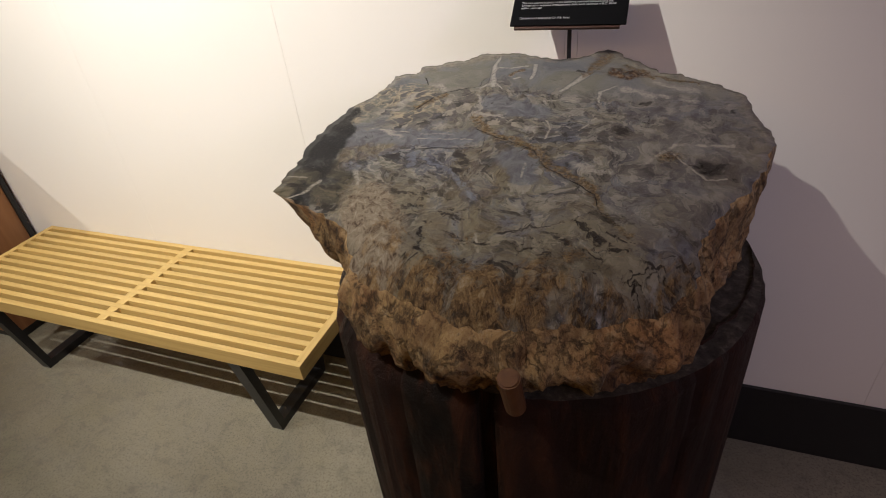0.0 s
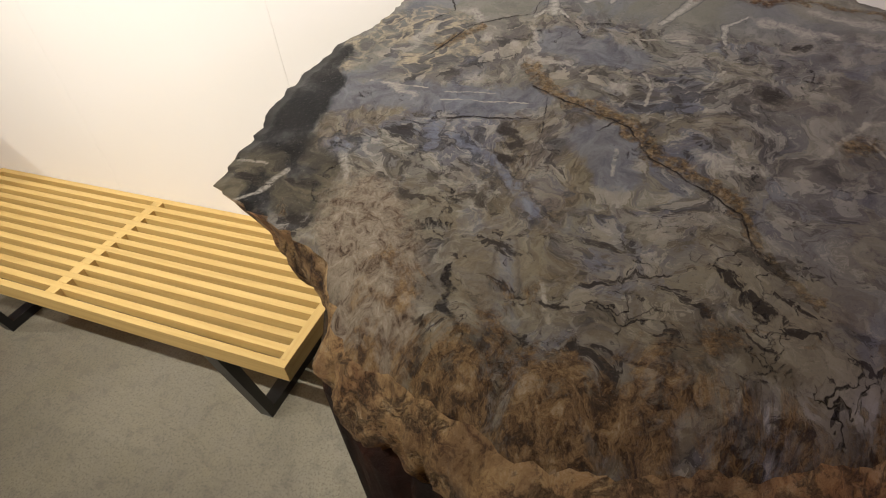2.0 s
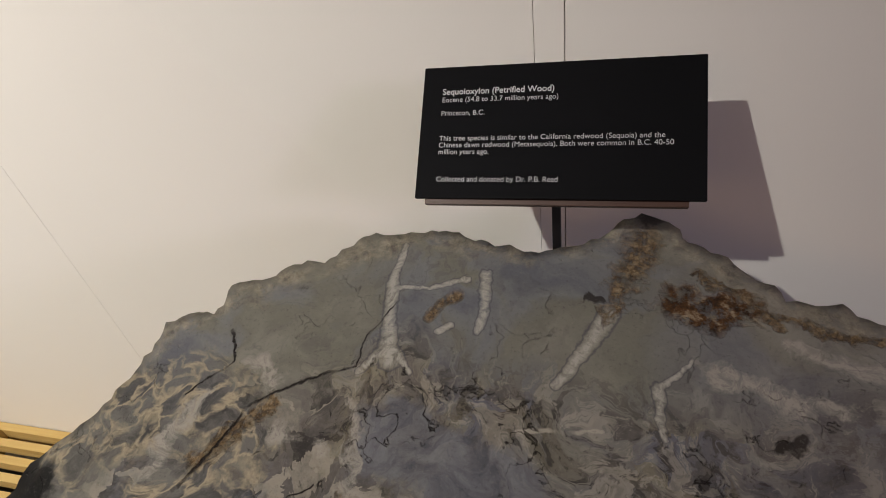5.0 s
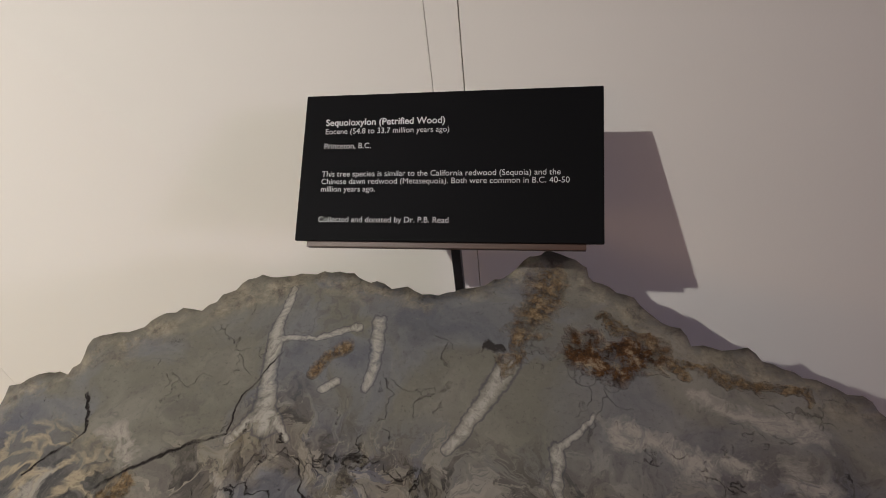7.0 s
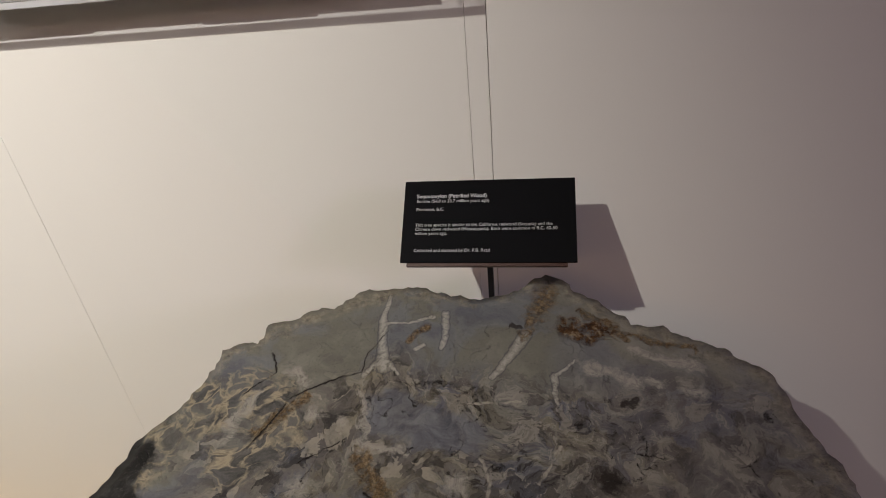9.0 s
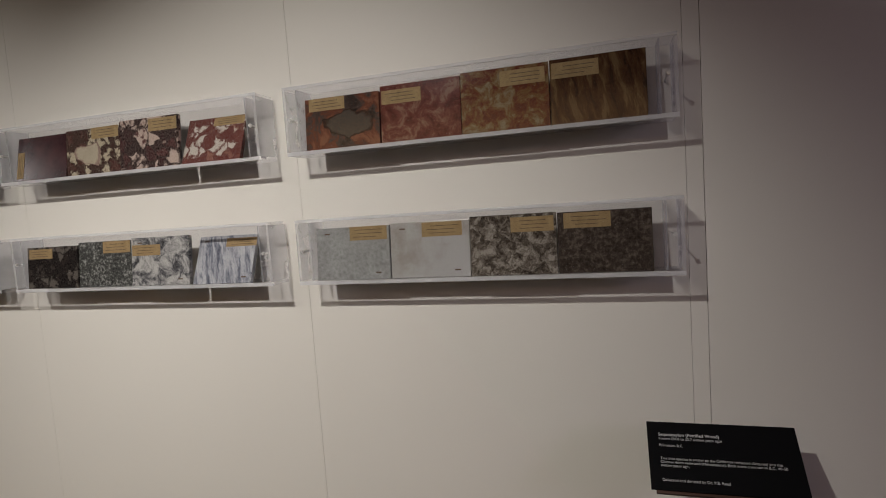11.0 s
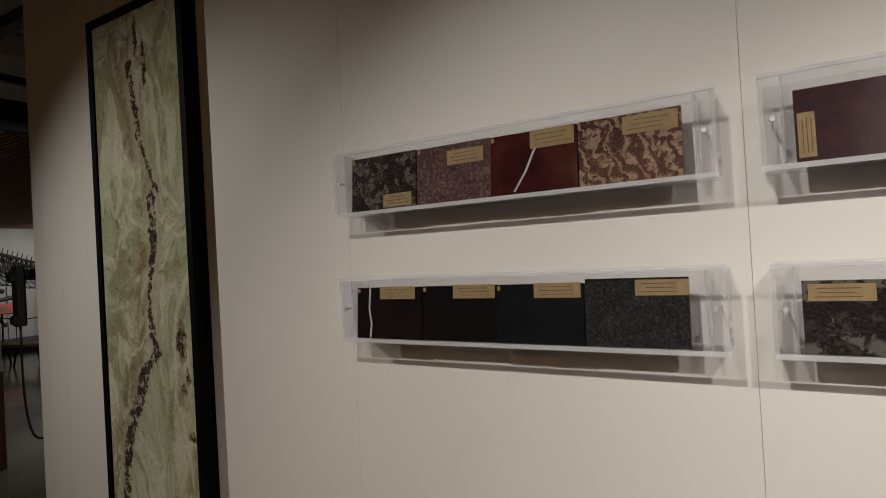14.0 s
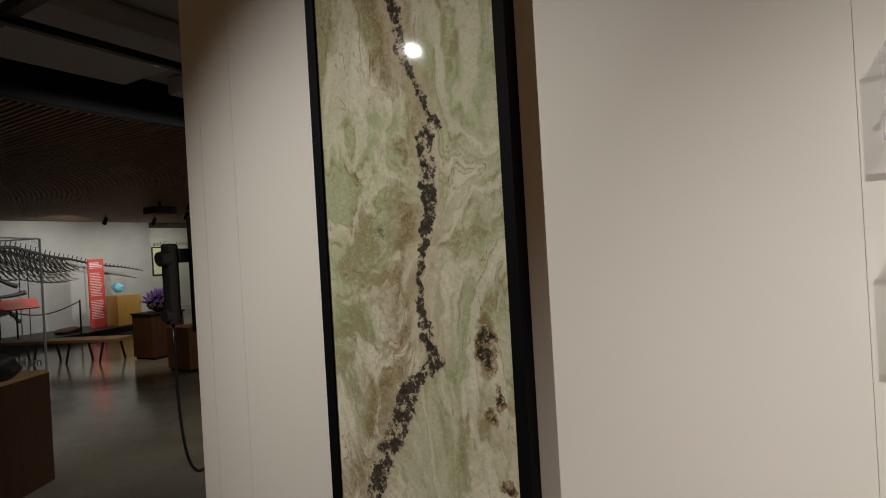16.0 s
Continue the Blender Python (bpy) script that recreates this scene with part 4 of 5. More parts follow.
# ---- acrylic cases with stone samples ----
CASE_W, CASE_D = 0.752, 0.066


def acrylic_case(x, z, h):
    c = thing("acrylic_display_case", (x, -0.005, z), "clear acrylic wall case holding four polished stone samples", "display case", "acrylic wall cases")
    t, e = 0.006, 0.004
    part("shelf", box(e, CASE_W - e, -CASE_D + e, 0, 0, t + 0.002, 0.0004), acrylic_lid, c)
    part("shelf_edge", box(0, CASE_W, -CASE_D, -CASE_D + e - 0.0003, 0, t + 0.002, 0.0006), acrylic_shelf, c, "frosted sawn shelf edge")
    part("lid", box(e, CASE_W - e, -CASE_D + e, 0, h - t, h, 0.0004), acrylic_lid, c)
    part("lid_edge", box(0, CASE_W, -CASE_D, -CASE_D + e - 0.0003, h - t, h, 0.0006), acrylic_edge, c, "sawn lid edge")
    for xa in (0, CASE_W - t):
        part("end_plate", box(xa, xa + t, -CASE_D + 0.0002, 0, t + 0.0025, h - t - 0.0005, 0.0006), acrylic, c)
    part("front_plate", box(t + 0.0005, CASE_W - t - 0.0005, -CASE_D + 0.0005, -CASE_D + 0.004, t + 0.0025, h - t - 0.0005), acrylic_front, c)
    for xa in (0.0275, CASE_W - 0.0305):
        part("inner_plate", box(xa, xa + 0.003, -CASE_D + 0.005, -0.003, t + 0.0025, h - t - 0.0005), acrylic, c)
    for xa in (0.016, CASE_W - 0.016):
        bolt = part("bolt", rod((xa, 0.004, h * 0.52), (xa, -CASE_D - 0.003, h * 0.52), 0.0014, None, 10), chrome, c, "steel fixing bolt")
        head = rod((xa, -CASE_D, h * 0.52), (xa, -CASE_D - 0.004, h * 0.52), 0.0042, 0.0034, 18)
        part("bolt_head", head, chrome, bolt)
    return c


def stone_tile(x, z, w, h, material, lean, label, tag, second=None, depth=0.0):
    """A polished stone plate that leans in its case. tag: left, right, bottom, height of the paper label."""
    s = thing("stone_sample", (x + w / 2, -0.0655 + depth, z + 0.0085), label, "stone sample", "polished stone samples")
    s.matrix_world = pose(x + w / 2, -0.0655 + depth, z + 0.0085, -lean, 0, 0)
    part("plate", box(-w / 2 + 0.0008, w / 2 - 0.0008, 0, 0.011, 0, h, 0.0009), material, s)
    if tag:
        a, b, lo, hi = tag
        lab = part("paper_label", box(a - w / 2, b - w / 2, -0.0007, -0.0001, lo, hi), paper, s, "tan typed paper label")
        rng = random.Random(int(1e4 * (x + z)))
        vertical = hi - lo > b - a
        for i in range(3):
            if vertical:
                xx = a - w / 2 + (b - a) * (0.25 + 0.25 * i)
                part("typed_line", box(xx, xx + 0.0011, -0.0011, -0.0008, lo + 0.006, hi - 0.006 - 0.01 * rng.random()), ink, lab)
            else:
                zz = lo + (hi - lo) * (0.72 - 0.25 * i)
                x0 = a - w / 2 + (b - a) * (0.08 + 0.2 * rng.random())
                x1 = b - w / 2 - (b - a) * (0.08 + 0.22 * rng.random())
                part("typed_line", box(x0, x1, -0.0011, -0.0008, zz, zz + 0.0011), ink, lab)
    if second:
        sx, sz = second
        part("number_tab", box(sx - w / 2, sx - w / 2 + 0.006, -0.0007, -0.0001, sz, sz + 0.008), paper, s)
    return s


OXBLOOD, CREAM, RUSTY = (0.055, 0.012, 0.012), (0.55, 0.47, 0.36), (0.23, 0.055, 0.03)
CASES = [(-1.603, 1.631, 0.136), (-1.605, 1.900, 0.138), (-0.795, 1.631, 0.137), (-0.797, 1.900, 0.140), (0.022, 1.631, 0.137), (0.020, 1.900, 0.140)]
for cx, cz, ch in CASES:
    acrylic_case(cx, cz, ch)

S1 = [
    (stone("dark_conglomerate", "breccia", [(0.0112, 0.0090, 0.0085), (0.026, 0.0167, 0.0146), (0.040, 0.0267, 0.0222), (0.15, 0.115, 0.090)], 2.4, 1), "dark brown pebbly stone sample with pale flecks", (0.085, 0.155, 0.003, 0.030)),
    (stone("mauve_porphyry", "speckle", [(0.0434, 0.0217, 0.0198), (0.093, 0.0496, 0.0465), (0.221, 0.1445, 0.1275)], 0.9, 2), "mauve speckled granular stone sample", (0.072, 0.150, 0.072, 0.100)),
    (stone("red_jasper_stone", "plain", [(0.020, 0.0038, 0.004), (0.044, 0.0085, 0.007), (0.090, 0.020, 0.013)], 1.0, 3), "deep red stone sample with one white vein", (0.080, 0.160, 0.078, 0.110)),
    (stone("red_veined_marble", "vein", [(0.031, 0.0074, 0.0074), (0.0992, 0.0248, 0.0155), (0.11, 0.032, 0.020), (0.34, 0.25, 0.17)], 1.1, 4, 25), "rust-red marble sample with cream swirls", (0.075, 0.160, 0.078, 0.108)),
]
S2 = [
    (stone("black_basalt_a", "plain", [(0.005, 0.0037, 0.0037), (0.0153, 0.0093, 0.0085)], 1.0, 5), "near-black polished stone sample with a white vein", (0.062, 0.150, 0.082, 0.108)),
    (stone("black_basalt_b", "plain", [(0.0037, 0.0031, 0.0031), (0.0119, 0.0076, 0.0068)], 1.0, 6), "plain black polished stone sample", (0.072, 0.162, 0.082, 0.108)),
    (stone("black_basalt_c", "plain", [(0.005, 0.005, 0.0056), (0.0136, 0.0136, 0.0153)], 1.0, 7), "black polished stone sample with a bluish cast", (0.075, 0.160, 0.082, 0.108)),
    (stone("dark_gabbro", "speckle", [(0.0074, 0.0068, 0.0068), (0.0217, 0.0198, 0.0205), (0.06, 0.055, 0.055)], 1.3, 8), "charcoal speckled granite sample", (0.084, 0.165, 0.084, 0.110)),
]
S3 = [
    (stone("oxblood_marble", "plain", [(0.0186, 0.0043, 0.0056), (0.0341, 0.0074, 0.0087), (0.0638, 0.017, 0.017)], 0.8, 9, 0, 0.22), "plain oxblood polished stone sample with a side label", (0.004, 0.025, 0.006, 0.072)),
    (stone("oxblood_breccia_large", "breccia", [(0.0279, 0.0074, 0.0087), (0.062, 0.013, 0.013), (0.105, 0.045, 0.038), (0.493, 0.425, 0.306)], 1.5, 10, patch=(-0.015, 0.048, 0.042, 0.030, (0.62, 0.54, 0.40), (0.30, 0.20, 0.17))), "maroon breccia sample with a large cream patch", (0.080, 0.160, 0.082, 0.108)),
    (stone("oxblood_breccia_fine", "breccia", [(0.0155, 0.0062, 0.0074), (0.044, 0.008, 0.010), (0.085, 0.026, 0.024), (0.54, 0.425, 0.357)], 1.25, 11), "maroon breccia sample with many white fragments", (0.085, 0.163, 0.082, 0.110)),
    (stone("red_white_breccia", "breccia", [(0.0992, 0.0155, 0.0112), (0.16, 0.032, 0.022), (0.25, 0.12, 0.085), (0.561, 0.51, 0.442)], 1.35, 12), "leaning red breccia sample with pinkish white fragments", (0.070, 0.150, 0.086, 0.106)),
]
S4 = [
    (stone("brown_fossil_stone", "breccia", [(0.0099, 0.0074, 0.0068), (0.0248, 0.0174, 0.0149), (0.0465, 0.0372, 0.0322), (0.1275, 0.1105, 0.0935)], 1.5, 13), "dark brown fossil-rich stone sample", (0.008, 0.085, 0.074, 0.098)),
    (stone("green_grey_gneiss", "speckle", [(0.0144, 0.0144, 0.0136), (0.050, 0.050, 0.046), (0.36, 0.36, 0.33)], 0.9, 14), "grey-green streaky gneiss sample", (0.078, 0.160, 0.080, 0.108)),
    (stone("black_white_marble", "clouds", [(0.016, 0.016, 0.0192), (0.08, 0.08, 0.088), (0.36, 0.352, 0.336), (0.528, 0.512, 0.48)], 0.85, 15), "white marble sample with black clouding", (0.004, 0.085, 0.070, 0.095)),
    (stone("blue_veined_marble", "streaks", [(0.075, 0.082, 0.110), (0.20, 0.21, 0.245), (0.40, 0.405, 0.425), (0.50, 0.50, 0.51)], 1.0, 16, 14, 0.1), "leaning white marble sample with blue-grey veins", (0.075, 0.155, 0.085, 0.105)),
]
S5 = [
    (stone("orange_grey_agate", "clouds", [(0.025, 0.022, 0.020), (0.061, 0.050, 0.043), (0.130, 0.040, 0.022), (0.202, 0.083, 0.045)], 0.7, 17, patch=(0.012, 0.05, 0.056, 0.028, (0.094, 0.086, 0.068), (0.014, 0.012, 0.010))), "orange and grey banded stone sample", (0.010, 0.090, 0.078, 0.103)),
    (stone("brick_red_marble", "clouds", [(0.067, 0.013, 0.010), (0.112, 0.025, 0.020), (0.147, 0.045, 0.031), (0.245, 0.137, 0.094)], 0.8, 18), "brick-red mottled marble sample", (0.004, 0.086, 0.075, 0.102)),
    (stone("yellow_red_marble", "clouds", [(0.086, 0.013, 0.008), (0.130, 0.030, 0.013), (0.180, 0.104, 0.035), (0.259, 0.209, 0.130)], 1.0, 19), "yellow and red flamed marble sample", (0.076, 0.158, 0.080, 0.108)),
    (stone("brown_gold_onyx", "streaks", [(0.020, 0.009, 0.006), (0.058, 0.022, 0.011), (0.090, 0.043, 0.018), (0.158, 0.101, 0.047)], 0.9, 20, 10), "brown and gold streaked stone sample", (0.004, 0.086, 0.082, 0.110)),
]
S6 = [
    (stone("pale_grey_granite", "speckle", [(0.204, 0.204, 0.190), (0.313, 0.313, 0.299), (0.408, 0.408, 0.394)], 0.8, 21, 0, 0.3), "pale grey fine-grained granite sample", (0.078, 0.160, 0.080, 0.108)),
    (stone("white_marble", "plain", [(0.288, 0.248, 0.200), (0.449, 0.442, 0.422), (0.476, 0.469, 0.456)], 0.5, 22, 0, 0.2), "white marble sample with faint grey smudges", (0.068, 0.150, 0.080, 0.108)),
    (stone("brown_white_granite", "clouds", [(0.020, 0.014, 0.010), (0.069, 0.052, 0.037), (0.179, 0.154, 0.124), (0.354, 0.320, 0.272)], 1.6, 23), "coarse brown and white granite sample", (0.080, 0.160, 0.080, 0.108)),
    (stone("brown_granite", "speckle", [(0.017, 0.012, 0.010), (0.055, 0.042, 0.032), (0.163, 0.129, 0.102)], 0.75, 24), "brown speckled granite sample", (0.012, 0.095, 0.082, 0.110)),
]
ROWS = [(S1, -1.563, 1.900, (0.114, 0.113, 0.111, 0.112)), (S2, -1.567, 1.631, (0.107, 0.107, 0.107, 0.113)), (S3, -0.755, 1.900, (0.108, 0.108, 0.114, 0.108)), (S4, -0.759, 1.631, (0.103, 0.109, 0.112, 0.112)), (S5, 0.062, 1.900, (0.104, 0.112, 0.115, 0.117)), (S6, 0.062, 1.631, (0.108, 0.110, 0.114, 0.112))]
for row, start, cz, heights in ROWS:
    xs = start
    for i, ((material, label, tag), h) in enumerate(zip(row, heights)):
        w = 0.1655
        tip = 22 if row in (S3, S4) and i == 3 else 11 if row is S3 and i == 0 else 5
        s = stone_tile(xs, cz, w - (0.012 if tip > 20 else 0), h, material, tip, label, tag, (0.003, h - 0.011) if row in (S1, S2) and i < 3 else None, 0.002 if tip > 20 else 0.003 * (i % 2))
        xs += w + (0.004 if tip < 20 and i == 2 and row in (S3, S4) else 0)
        if (row is S6 and i < 2) or (row is S4 and i > 1):
            for mx, mz in ((-w * 0.34, h - 0.014), (w * 0.34, 0.012)):
                part("ink_mark", box(mx - 0.006, mx + 0.006, -0.0003, 0.0004, mz, mz + 0.0028), ink, s, "small handwritten ink mark")
        if material.name in ("red_jasper_stone", "black_basalt_a"):
            pts = [(-0.035, 0.004), (-0.012, 0.04), (0.004, 0.075), (0.03, 0.108)] if "red" in material.name else [(-0.046, 0.002), (-0.043, 0.03), (-0.049, 0.06), (-0.047, h - 0.002)]
            bm = bmesh.new()
            for (xa, za), (xb, zb) in zip(pts, pts[1:]):
                wide = 0.0022
                q = [bm.verts.new(v) for v in ((xa - wide, -0.0002, za), (xa + wide, -0.0002, za), (xb + wide, -0.0002, zb), (xb - wide, -0.0002, zb))]
                bm.faces.new(q)
            part("vein", bm, stone("white_quartz_vein", "plain", [(0.42, 0.40, 0.38), (0.62, 0.60, 0.56)], 4.0, 31), s, "white quartz vein")


# ---- framed green onyx slab ----
def onyx_material():
    m = mat("polished_green_onyx", (0.5, 0.55, 0.4), 0.1)
    n = Nodes(m, coords="Object", stretch=(0.95, 1, 0.50), turn=(0, -9, 0))
    w = n.warp(8.0, 0.16, n.warp(3.0, 0.22))
    w4 = n.warp(40.0, 0.03, w)
    f = n.noise(5.0, 10, 0.60, 0.9, w)
    cream, sage, olive = (0.72, 0.68, 0.54), (0.36, 0.39, 0.22), (0.24, 0.26, 0.13)
    c = n.ramp(f, [(0.30, sage), (0.40, (0.58, 0.57, 0.43)), (0.47, cream), (0.53, (0.56, 0.55, 0.40)), (0.58, sage), (0.66, (0.64, 0.61, 0.47)), (0.78, cream)])
    green = n.noise(3.6, 7, 0.6, 0.9, w)
    c = n.mix(n.ramp(green, [(0.44, 0.0), (0.56, 0.8)]), c, (0.33, 0.385, 0.205))
    tan = n.noise(5.0, 9, 0.68, 0.8, w4)
    c = n.mix(n.ramp(tan, [(0.52, 0.0), (0.58, 0.75), (0.66, 0.25)]), c, (0.29, 0.23, 0.12))
    # soft growth bands that follow the swirls
    swirl = n.math("SINE", n.math("MULTIPLY", n.noise(2.6, 5, 0.5, 1.0, w), 44.0))
    c = n.mix(n.ramp(swirl, [(0.4, 0.0), (0.95, 0.55)]), c, (0.76, 0.72, 0.59))
    c = n.mix(n.math("MULTIPLY", n.ramp(n.math("MULTIPLY", swirl, -1.0), [(0.75, 0.0), (0.97, 0.5)]), n.ramp(n.noise(9, 5), [(0.45, 0.0), (0.6, 1.0)])), c, olive)
    c = n.mix(n.math("MULTIPLY", n.ramp(n.math("ABSOLUTE", n.math("SUBTRACT", swirl, 0.1)), [(0.0, 0.85), (0.25, 0.0)]), n.ramp(n.noise(6.5, 6, 0.65, 0.5, w), [(0.47, 0.0), (0.56, 1.0)])), c, (0.30, 0.21, 0.10))
    specks = n.math("MULTIPLY", n.ramp(n.noise(70.0, 7, 0.75, 0.5, w4), [(0.58, 0.0), (0.64, 0.8)]), n.ramp(n.noise(7.0, 5, 0.6, 0.5, w), [(0.52, 0.0), (0.60, 1.0)]))
    c = n.mix(specks, c, (0.085, 0.080, 0.045))
    mott = n.noise(130.0, 5, 0.8, 0.0, n.raw)
    c = n.mix(n.ramp(mott, [(0.36, 0.4), (0.50, 0.0)]), c, (0.30, 0.30, 0.18))
    c = n.mix(n.ramp(mott, [(0.52, 0.0), (0.66, 0.45)]), c, (0.68, 0.65, 0.54))
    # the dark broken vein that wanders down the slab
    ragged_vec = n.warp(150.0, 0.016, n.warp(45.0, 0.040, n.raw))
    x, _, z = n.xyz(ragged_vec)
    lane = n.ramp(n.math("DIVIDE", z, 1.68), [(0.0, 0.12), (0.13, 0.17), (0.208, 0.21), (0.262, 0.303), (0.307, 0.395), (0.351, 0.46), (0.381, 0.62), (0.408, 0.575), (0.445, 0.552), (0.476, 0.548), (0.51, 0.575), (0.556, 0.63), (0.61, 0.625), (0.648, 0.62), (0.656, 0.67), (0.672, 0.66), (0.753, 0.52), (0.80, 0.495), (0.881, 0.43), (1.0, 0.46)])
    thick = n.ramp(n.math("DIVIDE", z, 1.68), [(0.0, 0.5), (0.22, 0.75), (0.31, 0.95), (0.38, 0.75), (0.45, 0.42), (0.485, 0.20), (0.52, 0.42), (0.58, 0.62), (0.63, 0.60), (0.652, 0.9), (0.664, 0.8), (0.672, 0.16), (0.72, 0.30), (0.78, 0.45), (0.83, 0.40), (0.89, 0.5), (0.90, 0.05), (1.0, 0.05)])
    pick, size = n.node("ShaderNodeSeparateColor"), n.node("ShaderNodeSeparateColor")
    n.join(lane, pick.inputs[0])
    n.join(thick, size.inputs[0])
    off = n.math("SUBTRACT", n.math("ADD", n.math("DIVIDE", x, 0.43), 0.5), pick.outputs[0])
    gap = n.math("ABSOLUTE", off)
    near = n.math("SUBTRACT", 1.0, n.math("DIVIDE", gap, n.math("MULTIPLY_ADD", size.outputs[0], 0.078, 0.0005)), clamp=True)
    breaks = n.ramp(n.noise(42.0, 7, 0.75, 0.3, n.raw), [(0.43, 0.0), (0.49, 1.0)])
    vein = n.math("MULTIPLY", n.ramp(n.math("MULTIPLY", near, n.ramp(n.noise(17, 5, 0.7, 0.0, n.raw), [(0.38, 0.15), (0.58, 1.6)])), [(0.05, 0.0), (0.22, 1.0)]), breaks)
    halo = n.math("SUBTRACT", 1.0, n.math("DIVIDE", n.math("ABSOLUTE", n.math("ADD", off, 0.08)), 0.20), clamp=True)
    halo = n.math("MULTIPLY", n.ramp(halo, [(0.05, 0.0), (0.7, 0.7)]), n.ramp(n.noise(9, 9, 0.70, 0.8, w4), [(0.45, 0.0), (0.53, 1.0)]))
    c = n.mix(halo, c, n.ramp(mott, [(0.38, (0.11, 0.065, 0.025)), (0.6, (0.34, 0.24, 0.12))]))
    rimmed = n.math("SUBTRACT", 1.0, n.math("DIVIDE", gap, 0.11), clamp=True)
    c = n.mix(n.math("MULTIPLY", n.ramp(rimmed, [(0.0, 0.0), (0.6, 0.55)]), n.ramp(size.outputs[0], [(0.1, 0.0), (0.3, 1.0)])), c, (0.54, 0.47, 0.34))
    blot = None
    for za, zb, wide, spot_x in ((0.72, 0.63, 0.024, 0.162), (0.60, 0.555, 0.010, 0.185), (0.555, 0.53, 0.016, 0.165), (0.42, 0.405, 0.018, 0.195), (1.62, 1.50, 0.012, 0.012), (1.54, 1.42, 0.013, 0.048)):
        ex = n.math("DIVIDE", n.math("SUBTRACT", x, spot_x), wide)
        ez = n.math("DIVIDE", n.math("SUBTRACT", z, (za + zb) / 2), (za - zb) * 0.75)
        s = n.math("SUBTRACT", 1.0, n.math("ADD", n.math("MULTIPLY", ex, ex), n.math("MULTIPLY", ez, ez)), clamp=True)
        blot = s if blot is None else n.math("MAXIMUM", blot, s)
    c = n.mix(n.math("MULTIPLY", n.ramp(blot, [(0.0, 0.0), (0.35, 0.85)]), n.ramp(n.noise(50, 6, 0.75, 0.0, n.raw), [(0.40, 0.2), (0.52, 1.0)])), c, (0.21, 0.125, 0.05))
    dark = n.ramp(n.noise(110, 6, 0.75, 0.0, n.raw), [(0.38, (0.010, 0.009, 0.009)), (0.56, (0.040, 0.034, 0.030)), (0.68, (0.14, 0.12, 0.10))])
    c = n.mix(n.math("MULTIPLY", n.ramp(blot, [(0.50, 0.0), (0.7, 0.95)]), breaks), c, dark)
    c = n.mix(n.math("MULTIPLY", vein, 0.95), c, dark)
    n.colour(c)
    n.rough(n.math("MULTIPLY_ADD", n.noise(40, 3), 0.04, 0.015))
    n.bump(n.noise(260, 2), 0.03, 0.0005)
    return m


def onyx_slab():
    x0, x1, z0, z1, d = -2.622, -2.140, 0.93, 2.60, 0.048
    s = thing("framed_stone_slab", ((x0 + x1) / 2, 0, z0), "tall polished green onyx slab in a black frame on the wall", "stone slab")
    w, h, f = (x1 - x0) / 2, z1 - z0, 0.024
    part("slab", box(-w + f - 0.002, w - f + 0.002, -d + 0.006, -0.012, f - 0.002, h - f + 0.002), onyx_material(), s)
    part("back_board", box(-w + f, w - f, -0.0115, -0.001, f, h - f), black_paint, s)
    for xa in (-w, w - f):
        part("frame_side", box(xa, xa + f, -d, -0.0005, 0, h, 0.001), sign_black, s, "black frame bar")
    for za in (0, h - f):
        part("frame_rail", box(-w + f + 0.0003, w - f - 0.0003, -d + 0.0005, -0.0005, za, za + f, 0.001), sign_black, s, "black frame bar")


onyx_slab()


# ---- audio handset at the wall's end ----
def handset():
    h = thing("audio_handset", (END_X - 0.012, 0.03, 1.60), "black audio handset with a hanging cable on the wall's end", "handset")
    part("bracket", box(-0.045, 0, -0.012, 0.05, 0.0, 0.33, 0.004), black_plastic, h)
    bm = bmesh.new()
    box(-0.062, -0.036, -0.085, -0.045, 0.03, 0.255, 0.008, bm)
    part("grip", bm, black_plastic, h)
    part("ear_piece", rod((-0.049, -0.07, 0.215), (-0.049, -0.098, 0.212), 0.024, 0.02, 20), black_plastic, h)
    part("mouth_piece", rod((-0.049, -0.07, 0.055), (-0.049, -0.092, 0.055), 0.02, 0.017, 20), black_plastic, h)
    part("hanger", box(-0.05, -0.03, -0.05, 0.0, 0.20, 0.24, 0.003), black_plastic, h)
    pts = []
    for i in range(25):
        t = i / 24
        pts.append((-0.05 + 0.035 * t, -0.065 + 0.03 * math.sin(t * math.pi) * -0.3 + 0.085 * t * t, 0.03 - 0.42 * math.sin(math.pi * (0.5 * t) ** 0.8 * 1.1) * (1 if t < 1 else 1)))
    part("cable", tube(pts, 0.0042, 10), black_plastic, h, smooth=True)


handset()


# ---- track lights over the wall ----
def track_light():
    t = thing("track_lighting", (0, TRACK_Y, TRACK_Z + 0.12), "black ceiling track with spot lamps facing the wall", "track light")
    part("track", box(-4.2, 2.0, -0.018, 0.018, 0.0, 0.03, 0.002), black_steel, t)
    for sx in (-4.0, -1.0, 1.8):
        part("drop_rod", rod((sx, 0, 0.03), (sx, 0, 3.6 - TRACK_Z - 0.12), 0.006), black_steel, t)
    for sx, aim, _ in SPOTS:
        a = Vector((sx, 0, -0.10))
        d = (Vector(aim) - Vector((sx, TRACK_Y, TRACK_Z))).normalized()
        can = part("lamp_can", rod(a - d * 0.16, a - d * 0.03, 0.045, 0.05, 24), black_steel, t)
        part("stem", rod(a - d * 0.10, (sx, 0, 0.0), 0.008), black_steel, can)


track_light()


